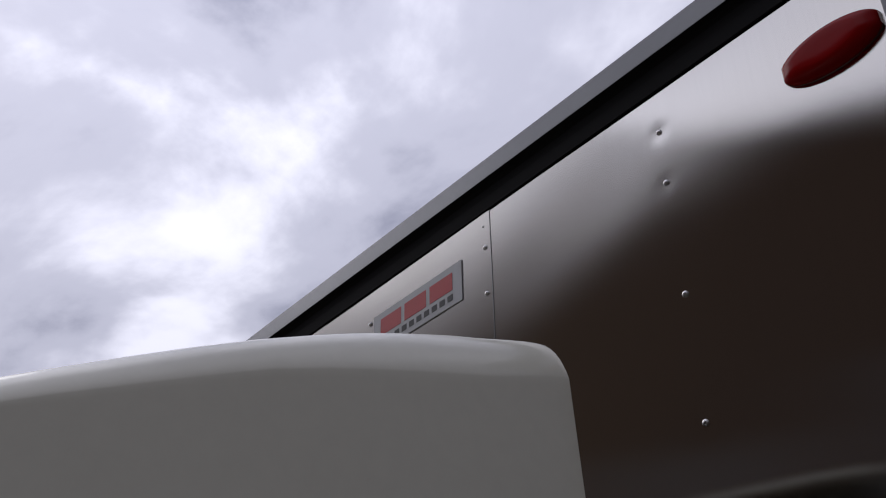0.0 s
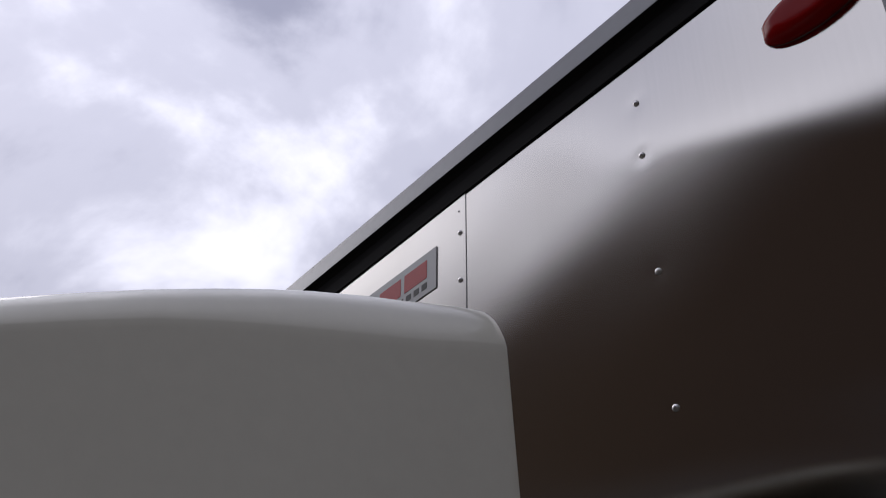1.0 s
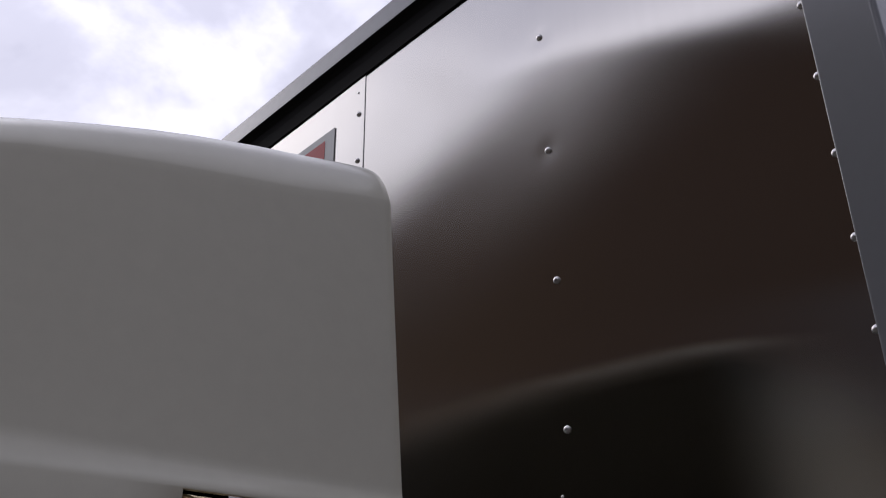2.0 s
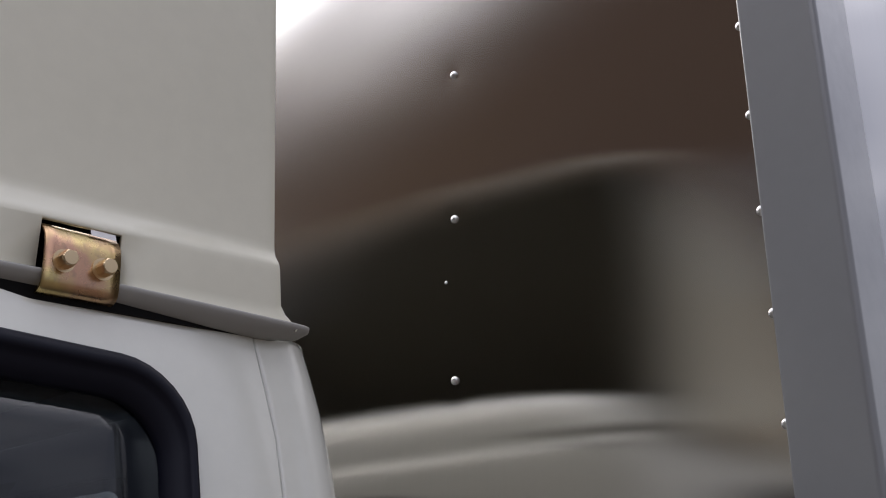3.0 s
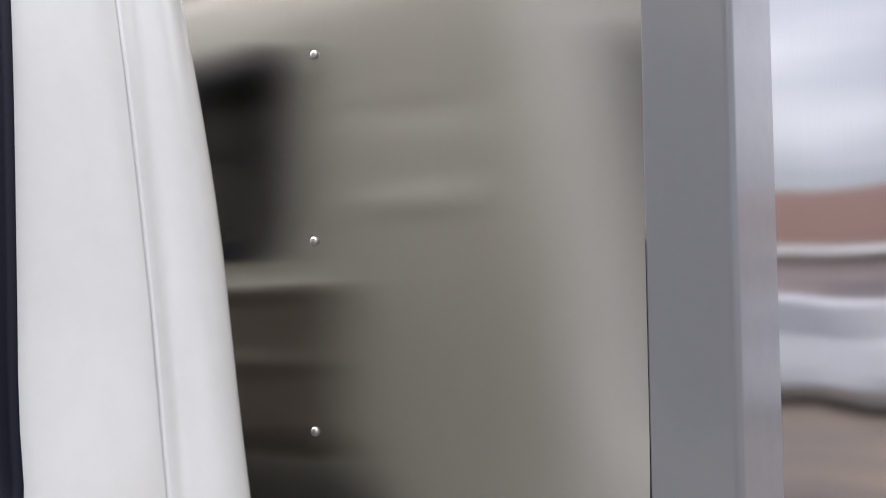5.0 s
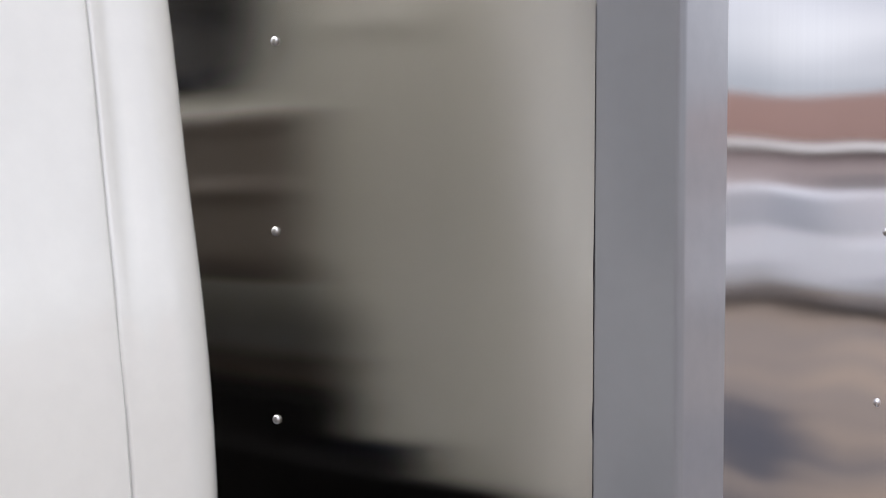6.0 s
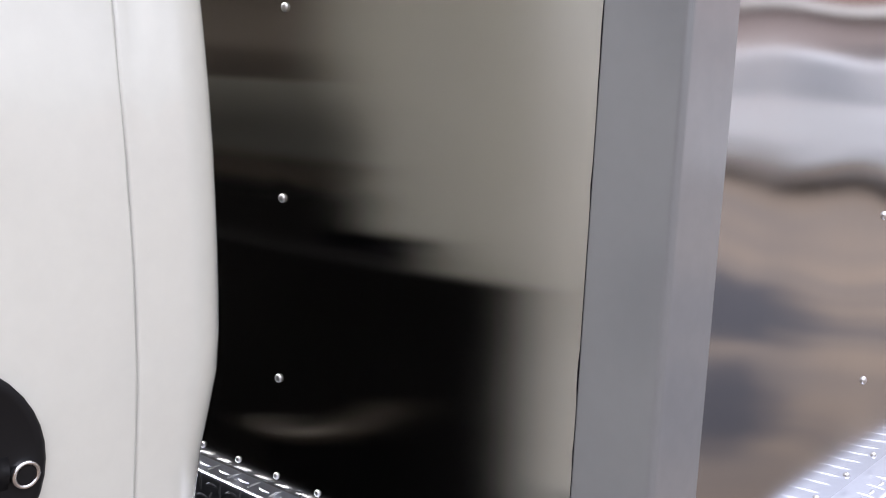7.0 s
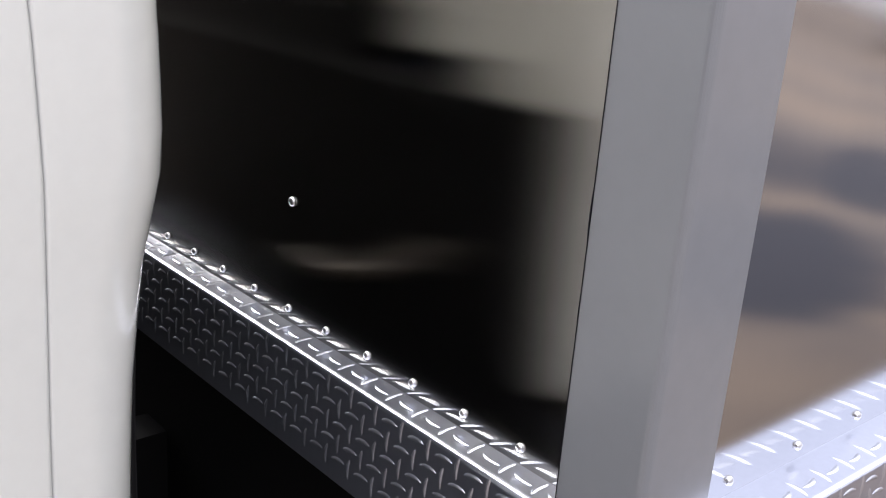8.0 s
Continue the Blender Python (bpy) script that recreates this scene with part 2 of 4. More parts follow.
dark_patches(CONCRETE, [(2.85, 6.05, 1.10, 1.10), (2.30, 3.70, 1.05, 1.12)], (0.010, 0.010, 0.015))
BROWN_WALL = rough_surface("brown_rendered_wall", (0.112, 0.071, 0.046), (0.088, 0.057, 0.037), 0.4, 0.95, 0.006)
TAN_WALL = rough_surface("tan_brown_rendered_wall", (0.150, 0.098, 0.055), (0.116, 0.076, 0.043), 0.4, 0.95, 0.006)
PINK_WALL = rough_surface("faded_pink_render", (0.42, 0.35, 0.33), (0.36, 0.31, 0.30), 0.5, 0.85, 0.004)
TERRACOTTA = rough_surface("terracotta_roof_tile", (0.13, 0.068, 0.048), (0.095, 0.05, 0.038), 1.5, 0.8, 0.006)
WHITE_TRIM = rough_surface("white_painted_fascia", (0.75, 0.74, 0.72), (0.66, 0.65, 0.62), 1.0, 0.6, 0.001)
CAR_PAINT = paint("silver_car_paint", (0.55, 0.57, 0.60), (0.48, 0.5, 0.52), 0.3, 0.8)


# ---------------------------------------------------------------- mesh helpers
def link_mesh(name, bm, mat, smooth=False, second=None):
    bmesh.ops.recalc_face_normals(bm, faces=bm.faces)
    me = bpy.data.meshes.new(name)
    bm.to_mesh(me)
    bm.free()
    me.materials.append(mat)
    if second:
        me.materials.append(second)
    if smooth:
        for p in me.polygons:
            p.use_smooth = True
    return me


def part(name, bm, mat, parent, label="", smooth=False, second=None):
    ob = new(name, link_mesh(name, bm, mat, smooth, second))
    ob.parent = parent
    if label:
        ob["label"] = label
    return ob


def thing(name, label, category, at=(0, 0, 0), group="", kind=""):
    ob = new(name)
    ob.location = at
    ob.empty_display_size = 0.1
    return tagged(ob, label, category, group, kind)


def soften(ob, width=0.003, segments=2, angle=35):
    m = ob.modifiers.new("soft_edges", "BEVEL")
    m.width, m.segments, m.limit_method, m.angle_limit = width, segments, "ANGLE", radians(angle)
    m.harden_normals = False
    return ob


def thicken(ob, thickness, offset=-1.0, inner=False):
    m = ob.modifiers.new("thickness", "SOLIDIFY")
    m.thickness, m.offset = thickness, offset
    if inner:
        m.material_offset = 1
        m.material_offset_rim = 1
    return ob


def face_out(ob, way):
    """Turns a sheet's faces to look along way."""
    me = ob.data
    if sum(p.normal.dot(Vector(way)) for p in me.polygons) < 0:
        me.flip_normals()
    return ob


def slab(bm, x0, x1, y0, y1, z0, z1):
    vs = [bm.verts.new(p) for p in ((x0, y0, z0), (x1, y0, z0), (x1, y1, z0), (x0, y1, z0), (x0, y0, z1), (x1, y0, z1), (x1, y1, z1), (x0, y1, z1))]
    for f in ((0, 3, 2, 1), (4, 5, 6, 7), (0, 1, 5, 4), (1, 2, 6, 5), (2, 3, 7, 6), (3, 0, 4, 7)):
        bm.faces.new([vs[i] for i in f])
    return bm


def box(*dims):
    return slab(bmesh.new(), *dims)


def prism(points, axis, lo, hi):
    """A closed plan of 2D points drawn out along an axis: x takes (y, z), y takes (x, z), z takes (x, y)."""
    place = {"x": lambda p, h: (h, p[0], p[1]), "y": lambda p, h: (p[0], h, p[1]), "z": lambda p, h: (p[0], p[1], h)}[axis]
    bm = bmesh.new()
    a, b = [bm.verts.new(place(p, lo)) for p in points], [bm.verts.new(place(p, hi)) for p in points]
    bm.faces.new(a)
    bm.faces.new(b[::-1])
    for i in range(len(points)):
        j = (i + 1) % len(points)
        bm.faces.new((a[i], a[j], b[j], b[i]))
    return bm


def arc(cx, cy, r, a0, a1, n=6):
    return [(cx + r * math.cos(radians(a0 + (a1 - a0) * i / n)), cy + r * math.sin(radians(a0 + (a1 - a0) * i / n))) for i in range(n + 1)]


def rounded(u0, u1, v0, v1, r, n=8):
    """A rounded rectangle as a loop of 2D points, anticlockwise."""
    pts = []
    for cu, cv, a in ((u1 - r, v1 - r, 0), (u0 + r, v1 - r, 90), (u0 + r, v0 + r, 180), (u1 - r, v0 + r, 270)):
        pts += arc(cu, cv, r, a, a + 90, n)
    return pts


def curve_at(table, z):
    """A smooth value between the rows (z, value) of a table."""
    zs, vs = [r[0] for r in table], [r[1] for r in table]
    if z <= zs[0]:
        return vs[0]
    if z >= zs[-1]:
        return vs[-1]
    i = max(k for k in range(len(zs) - 1) if zs[k] <= z)
    t = (z - zs[i]) / (zs[i + 1] - zs[i])
    slope = lambda k: (vs[min(k + 1, len(vs) - 1)] - vs[max(k - 1, 0)]) / (zs[min(k + 1, len(zs) - 1)] - zs[max(k - 1, 0)])
    d, m0, m1 = zs[i + 1] - zs[i], slope(i), slope(i + 1)
    return (2 * t**3 - 3 * t**2 + 1) * vs[i] + (t**3 - 2 * t**2 + t) * d * m0 + (3 * t**2 - 2 * t**3) * vs[i + 1] + (t**3 - t**2) * d * m1


def ring_panel(inner, outer, place, rings=8):
    """A panel with an opening: rings of faces between two loops of equally many 2D points, laid onto a surface by place(u, v)."""
    bm = bmesh.new()
    rows = []
    for k in range(rings + 1):
        t = k / rings
        rows.append([bm.verts.new(place(a[0] + (b[0] - a[0]) * t, a[1] + (b[1] - a[1]) * t)) for a, b in zip(inner, outer)])
    n = len(inner)
    for k in range(rings):
        for i in range(n):
            j = (i + 1) % n
            bm.faces.new((rows[k][i], rows[k][j], rows[k + 1][j], rows[k + 1][i]))
    return bm


def grid_panel(us, vs, place):
    bm = bmesh.new()
    rows = [[bm.verts.new(place(u, v)) for u in us] for v in vs]
    for a, b in zip(rows, rows[1:]):
        for i in range(len(us) - 1):
            bm.faces.new((a[i], a[i + 1], b[i + 1], b[i]))
    return bm


def spread(lo, hi, n):
    return [lo + (hi - lo) * i / n for i in range(n + 1)]


def outward(loop, u0, u1, v0, v1):
    """The points where rays from the middle of a loop through its points meet a rectangle."""
    cu, cv = sum(p[0] for p in loop) / len(loop), sum(p[1] for p in loop) / len(loop)
    out = []
    for u, v in loop:
        du, dv = u - cu, v - cv
        ts = [((u1 if du > 0 else u0) - cu) / du] if abs(du) > 1e-9 else []
        ts += [((v1 if dv > 0 else v0) - cv) / dv] if abs(dv) > 1e-9 else []
        t = min(ts)
        out.append((cu + du * t, cv + dv * t))
    # the corners themselves
    for corner in ((u1, v1), (u0, v1), (u0, v0), (u1, v0)):
        i = min(range(len(out)), key=lambda k: (out[k][0] - corner[0]) ** 2 + (out[k][1] - corner[1]) ** 2)
        out[i] = corner
    return out


def dome(r, h, flange=0.0, n=12):
    """A rivet head that points along -y, seated at y = 0."""
    bm = bmesh.new()
    rings = [(r * 1.0, 0.0), (r, h * 0.25), (r * 0.86, h * 0.62), (r * 0.52, h * 0.92)]
    rows = [[bm.verts.new((a * math.cos(2 * math.pi * i / n), -b, a * math.sin(2 * math.pi * i / n))) for i in range(n)] for a, b in rings]
    tip = bm.verts.new((0, -h, 0))
    for a, b in zip(rows, rows[1:]):
        for i in range(n):
            bm.faces.new((a[i], a[(i + 1) % n], b[(i + 1) % n], b[i]))
    for i in range(n):
        bm.faces.new((rows[-1][i], rows[-1][(i + 1) % n], tip))
    return bm


# ---------------------------------------------------------------- ground and surroundings
def build_ground():
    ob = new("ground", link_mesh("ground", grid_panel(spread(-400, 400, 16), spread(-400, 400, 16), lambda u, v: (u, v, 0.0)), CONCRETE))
    tagged(ob, "tan worn concrete yard with dark patches", "ground", kind="structure")


def build_brown_building():
    """The tall plain building ahead of the truck."""
    b = thing("building", "tall dark brown rendered building with a low gable", "building", (-12, -8.0, 0), kind="structure")
    # a low gable with uneven slopes
    line = [(17, 5.9), (8.0, 9.65), (5.3, 10.8), (3.4, 10.6), (1.6, 10.65), (-8.0, 11.0)]
    part("wall", prism([(4.3, 0), (17, 0), (17, 5.9), (8.0, 9.65), (5.3, 10.8), (4.3, 10.70)], "y", -10, 0), BROWN_WALL, b)
    part("wall", prism([(-8.0, 0), (4.3, 0), (4.3, 10.70), (3.4, 10.6), (1.6, 10.65), (-8.0, 11.0)], "y", -10, 0), TAN_WALL, b, "lighter brown rendered wall")
    part("parapet", prism([(x, z - 0.15) for x, z in line] + [(x, z + 0.15) for x, z in line[::-1]], "y", -10.1, 0.1), BROWN_WALL, b, "dark brown parapet cap")
    for i in range(4):
        x = 1.0 + 4.2 * i
        d = 0.0
        w = part("window", box(x - 0.7, x + 0.7, d - 0.02, d + 0.02, 4.8, 6.2), CAR_GLASS, b)
        part("frame", box(x - 0.78, x + 0.78, d - 0.01, d + 0.04, 4.7, 4.8), BROWN_WALL, w)


def build_house():
    """The low house behind the truck with a tiled roof."""
    h = thing("house", "low faded pink house with a terracotta tiled roof", "house", (7.5, 19.0, 0), kind="structure")
    part("wall", box(-9, 30, 0, 7, 0, 2.75), PINK_WALL, h)
    part("fascia", box(-9.5, 30.5, -0.24, -0.14, 2.72, 2.9), WHITE_TRIM, h, "white painted fascia board")
    part("roof", prism([(-0.22, 2.9), (-0.13, 2.76), (3.5, 4.25), (7.42, 2.72), (7.5, 2.8), (3.5, 4.42)], "x", -9.5, 30.5), TERRACOTTA, h)
    bm = bmesh.new()
    for i in range(115):
        x = -9.4 + 0.35 * i
        a = [bm.verts.new(p) for p in ((x, -0.26, 2.90), (x + 0.1, -0.26, 2.98), (x + 0.2, -0.26, 2.90), (x, 3.5, 4.42), (x + 0.1, 3.5, 4.5), (x + 0.2, 3.5, 4.42))]
        bm.faces.new((a[0], a[1], a[4], a[3]))
        bm.faces.new((a[1], a[2], a[5], a[4]))
    part("roof_tiles", bm, TERRACOTTA, h)
    for x in (-6.5, -2.0, 6.5, 12, 18):
        w = part("window", box(x - 0.6, x + 0.6, -0.02, 0.05, 1.05, 2.2), CAR_GLASS, h)
        part("sill", box(x - 0.7, x + 0.7, -0.1, 0.0, 0.98, 1.05), WHITE_TRIM, w)
    part("door", box(2.0, 2.95, -0.03, 0.05, 0, 2.1), WHITE_TRIM, h, "white painted door")


def build_car():
    car = thing("car", "silver parked estate car on the yard", "car", (4.5, 14.2, 0))
    side = [(-2.1, 0.32), (-2.15, 0.75), (-2.0, 1.02), (-1.2, 1.12), (-0.75, 1.72), (-0.6, 1.79), (1.6, 1.80), (1.75, 1.74), (2.05, 1.10), (2.18, 0.70), (2.12, 0.32)]
    soften(part("body", prism([(x, z) for x, z in side], "y", -0.82, 0.82), CAR_PAINT, car), 0.06, 3, 20)
    for y in (-0.825, 0.825):
        part("window", prism([(-1.08, 1.17), (-0.68, 1.66), (1.58, 1.68), (1.80, 1.16)], "y", y - 0.006, y + 0.006), CAR_WINDOW, car)
    for x in (-1.3, 1.3):
        for y in (-0.76, 0.76):
            w = part("wheel", prism([(x + p[0], 0.31 + p[1]) for p in arc(0, 0, 0.31, 0, 345, 23)], "y", y - 0.1, y + 0.1), TYRE, car)
            part("rim", prism([(x + p[0], 0.31 + p[1]) for p in arc(0, 0, 0.19, 0, 345, 15)], "y", y - 0.105, y + 0.105), RIM, w)
    for y in (-0.6, 0.6):
        part("tail_lamp", box(2.12, 2.19, y - 0.18, y + 0.18, 0.80, 1.02), LAMP_GREY, car)


build_ground()
build_brown_building()
build_house()
build_car()

# ---------------------------------------------------------------- cargo box
W, LEN, FLOOR_Z, TOP_Z = 2.2, 4.3, 0.93, 3.239
SEAM_X, COLUMN_X, EDGE_X = -0.895, -0.474, -0.083
LEDGE_Z, LEDGE = 1.074, 0.035

cargo = thing("cargo_box", "riveted bright steel truck cargo box with grey corner posts", "truck box", (0, 0, 0))


def sheet(u0, u1, v0, v1, step, place, buckle):
    """A sheet as a fine grid, pushed out or in by buckle(u, v); place(u, v, d) sets it up."""
    us = set(spread(u0, u1, max(2, round((u1 - u0) / step))))
    vs = set(spread(v0, v1, max(2, round((v1 - v0) / step))))
    if buckle is front_buckle:
        near_rivet = [-0.030, -0.021, -0.014, -0.007, 0.0, 0.007, 0.014, 0.021, 0.030]
        us |= {COLUMN_X + k for k in near_rivet if u0 < COLUMN_X < u1}
        vs |= {z + k for z in RIVET_Z for k in near_rivet if u0 < COLUMN_X < u1 and v0 < z + k < v1}
        vs |= {1.075, 1.081, 1.088, 1.094, 1.100, 1.106, 1.112, 1.118}
    us, vs = sorted(us), sorted(vs)
    us, vs = [u0, u0 + 0.0005] + us[1:-1] + [u1 - 0.0005, u1], [v0, v0 + 0.0005] + vs[1:-1] + [v1 - 0.0005, v1]
    return grid_panel(us, vs, lambda u, v: place(u, v, buckle(u, v)))


RIVET_Z = [3.1, 3.0] + [2.8 - 0.2 * k for k in range(9)]


# a gentle ridge runs across the upper part of the front sheet
RIDGE_Z = [(-2.2, 2.84), (-0.9, 2.835), (-0.8, 2.855), (-0.72, 2.88), (-0.65, 2.90), (-0.56, 2.93), (-0.45, 2.95), (-0.3, 2.915), (-0.2, 2.88), (-0.1, 2.855), (0.0, 2.84)]


def front_buckle(u, v):
    d = 0.0012 * noise.noise(Vector((u * 2.6, 3.1, v * 1.7))) + 0.00012 * noise.noise(Vector((u * 7.0, 9.7, v * 5.0)))
    d += 0.0018 * math.exp(-(((v - curve_at(RIDGE_Z, u)) / 0.12) ** 2))
    for z in RIVET_Z:
        r2 = ((u - COLUMN_X) ** 2 + (v - z) ** 2) / 0.018**2
        if r2 < 12:
            d -= 0.00022 * math.exp(-r2)
    # the foot of the sheet is pressed out over the kick strip
    foot = min(1.0, max(0.0, (1.118 - v) / 0.044))
    return d + 0.0034 * foot * foot


SIDE_BOW = [(1.03, -0.0105), (1.1, -0.0105), (1.25, -0.0105), (1.34, -0.0103), (1.40, -0.0093), (1.48, -0.0070), (1.57, -0.0042), (1.66, -0.0015), (1.72, -0.0003), (1.77, 0.0), (1.85, -0.0001), (2.0, -0.0014), (2.3, -0.0045), (3.24, -0.0080)]


def side_buckle(u, v):
    pin = min(1.0, max(0.0, (u - 0.06) / 0.1)) * min(1.0, max(0.0, (v - 1.075) / 0.08))
    # the sheet lies flatter higher up
    pin *= 1.5 - 1.1 * min(1.0, max(0.0, (v - 1.35) / 0.4))
    return curve_at(SIDE_BOW, v) + pin * (0.0034 * noise.noise(Vector((u * 2.3, v * 2.9, 4.4))) + 0.0007 * noise.noise(Vector((u * 5.0, v * 7.5, 1.2))))


def build_panels():
    part("wall_core", box(-W + 0.02, -0.02, 0.014, 0.04, FLOOR_Z, TOP_Z), FRAME_PAINT, cargo)
    foot = FLOOR_Z + 0.1
    near = part("front_panel", sheet(SEAM_X, -0.004, foot, TOP_Z, 0.022, lambda u, v, d: (u, -d, v), front_buckle), FRONT_SHEET, cargo, "brushed steel front sheet", True)
    far = part("front_panel", sheet(-W + 0.004, SEAM_X - 0.0012, foot, TOP_Z, 0.05, lambda u, v, d: (u, -d - 0.0013, v), front_buckle), FRONT_SHEET, cargo, "brushed steel front sheet, overlapping at a seam", True)
    for ob in (near, far):
        thicken(face_out(ob, (0, -1, 0)), 0.003, -1)
    side = part("side_panel", sheet(0.045, LEN - 0.04, foot, TOP_Z, 0.024, lambda u, v, d: (d, u, v), side_buckle), SIDE_SHEET, cargo, "polished steel side sheet", True)
    thicken(face_out(side, (1, 0, 0)), 0.004, -1)
    part("side_panel", box(-W, -W + 0.03, 0.045, LEN - 0.04, foot, TOP_Z), SIDE_SHEET, cargo, "polished steel side sheet")
    part("rear_panel", box(-W + 0.03, -0.03, LEN - 0.04, LEN, FLOOR_Z, TOP_Z), FRAME_PAINT, cargo)
    part("roof_panel", box(-W + 0.05, -0.05, 0.05, LEN - 0.05, TOP_Z + 0.01, TOP_Z + 0.035), PRIMER, cargo)
    part("floor_panel", box(-W + 0.02, -0.02, 0.05, LEN - 0.05, FLOOR_Z - 0.05, FLOOR_Z), CHASSIS_SHADE_BLACK, cargo)
    return near, far, side


def post_plan():
    r, f = 0.0065, -0.0305
    outer = [(-0.0705, 0.002), (-0.0705, f + 0.002)] + arc(-0.0685, f + 0.002, 0.002, 180, 270, 3)[1:]
    outer += arc(0.004 - r, f + r, r, 270, 360, 6) + [(0.004, 0.049), (0.002, 0.052), (-0.004, 0.052)]
    return outer + [(-0.004, 0.002)]


def build_frame():
    post = part("corner_post", prism(post_plan(), "z", FLOOR_Z - 0.06, TOP_Z), FRAME_PAINT, cargo, "grey painted folded corner post")
    mirrored = [(-W - x, y) for x, y in post_plan()][::-1]
    part("corner_post", prism(mirrored, "z", FLOOR_Z - 0.06, TOP_Z), FRAME_PAINT, cargo, "grey painted folded corner post")
    part("dark_bead", box(-0.0722, -0.0706, -0.0045, -0.0012, LEDGE_Z + 0.002, TOP_Z), RUBBER, cargo, "thin dark strip beside the post")
    # an uneven line of the same dark colour runs down the front edge of the post
    bm, rows = bmesh.new(), []
    for z in spread(LEDGE_Z + 0.004, 1.78, 130):
        w = 0.0002 * min(1.0, (1.79 - z) / 0.1) + 0.0030 * min(1.0, (1.79 - z) / 0.1) * max(0.0, noise.noise(Vector((0.3, 0.0, z * 23.0))) - 0.18)
        rows.append([bm.verts.new(p) for p in ((-0.0700, -0.0262, z), (-0.0703 - w, -0.0272, z), (-0.0703 - w, -0.0300, z), (-0.0700, -0.0309, z))])
    for a, b in zip(rows, rows[1:]):
        for i in range(3):
            bm.faces.new((a[i], a[i + 1], b[i + 1], b[i]))
    part("dark_bead", bm, RUBBER, cargo, "thin dark strip beside the post", True)
    # a folded rail along the top that stands out over the front sheets
    rail = [(-0.020, TOP_Z), (-0.020, TOP_Z + 0.0435), (-0.016, TOP_Z + 0.0475), (0.05, TOP_Z + 0.0475), (0.05, TOP_Z), (-0.0005, TOP_Z)]
    part("top_rail", prism(rail, "x", -W - 0.006, 0.006), FRAME_PAINT, cargo, "grey painted top rail")
    # a black filler shape stands in for the shade under the rail
    part("rail_shade", prism([(-0.0195, TOP_Z + 0.0002), (-0.0197, TOP_Z - 0.0012), (-0.0160, TOP_Z - 0.0030), (-0.0110, TOP_Z - 0.0065), (-0.0070, TOP_Z - 0.0150), (-0.0050, TOP_Z - 0.0300), (-0.0044, TOP_Z - 0.0580), (-0.0036, TOP_Z - 0.0590), (-0.0010, TOP_Z - 0.0590), (-0.0018, TOP_Z + 0.0002)], "x", -W, -0.0725), CHASSIS_SHADE_BLACK, cargo, "black filler for the shade under the rail")
    for x in (-0.05, -W - 0.006):
        soften(part("top_rail", box(x, x + 0.056, 0.0505, LEN, TOP_Z, TOP_Z + 0.0475), FRAME_PAINT, cargo, "grey painted top rail"), 0.002)
    for x in (-0.06, -W):
        part("corner_post", box(x, x + 0.06, LEN - 0.04, LEN + 0.006, FLOOR_Z - 0.06, TOP_Z), FRAME_PAINT, cargo, "grey painted corner post")


def tread_bars(bm, place, length, vs):
    """Raised lens-shaped bars in two alternating directions. place(u, v, h): along, across and out of the plate."""
    half, a = 0.018, 0.0112
    for j, v in enumerate(vs):
        for i in range(int(length / half)):
            u = (i + 0.5) * half
            tilt = radians(8 if (i + j) % 2 == 0 else 84)
            c, s = math.cos(tilt), math.sin(tilt)
            rows = []
            for k in (-1.0, -0.75, -0.3, 0.3, 0.75, 1.0):
                w, h = 0.0023 * math.sqrt(1 - k * k), 0.0011 * math.sqrt(1 - k * k)
                row = []
                for side, up in ((-1, 0), (-0.6, 0.75), (0, 1), (0.6, 0.75), (1, 0)):
                    p, q = a * k, w * side - 0.0022 * (1 - k * k)
                    row.append(bm.verts.new(place(u + p * c - q * s, v + p * s + q * c, h * up)))
                rows.append(row)
            for r0, r1 in zip(rows, rows[1:]):
                for k in range(4):
                    bm.faces.new((r0[k], r0[k + 1], r1[k + 1], r1[k]))


def build_kick_strips():
    drop = 0.108
    r = 0.0045
    plan = [(0.012, LEDGE_Z), (-LEDGE + r, LEDGE_Z)] + arc(-LEDGE + r, LEDGE_Z - r, r, 90, 180, 4)[1:] + [(-LEDGE, LEDGE_Z - drop), (-LEDGE + 0.003, LEDGE_Z - drop), (-LEDGE + 0.003, LEDGE_Z - 0.003), (0.012, LEDGE_Z - 0.003)]
    front = part("kick_strip", prism(plan, "x", -W + 0.072, -0.0710), TREAD, cargo, "bright tread plate angle along the foot of the box")
    bm = bmesh.new()
    n = W - 0.145
    tread_bars(bm, lambda u, v, h: (-0.07 - u, -LEDGE - h, LEDGE_Z - v), n, [0.0125 + 0.018 * k for k in range(5)])
    tread_bars(bm, lambda u, v, h: (-0.07 - u, -LEDGE + v, LEDGE_Z + h), n, [0.0185])
    tagged(part("tread_pattern", bm, TREAD_BARS, front, "raised tread bars", True), kind="stuff")
    side_plan = [(-y, z) for y, z in plan][::-1]
    side = part("kick_strip", prism(side_plan, "y", 0.0525, LEN - 0.05), TREAD, cargo, "bright tread plate angle along the foot of the box")
    bm = bmesh.new()
    tread_bars(bm, lambda u, v, h: (LEDGE + h, 0.056 + u, LEDGE_Z - v), LEN - 0.15, [0.0125 + 0.018 * k for k in range(5)])
    tread_bars(bm, lambda u, v, h: (LEDGE - v, 0.056 + u, LEDGE_Z + h), LEN - 0.15, [0.0185])
    tagged(part("tread_pattern", bm, TREAD_BARS, side, "raised tread bars", True), kind="stuff")
    part("kick_strip", prism([(-W - x, z) for x, z in side_plan], "y", 0.0525, LEN - 0.05), TREAD, cargo, "bright tread plate angle along the foot of the box")


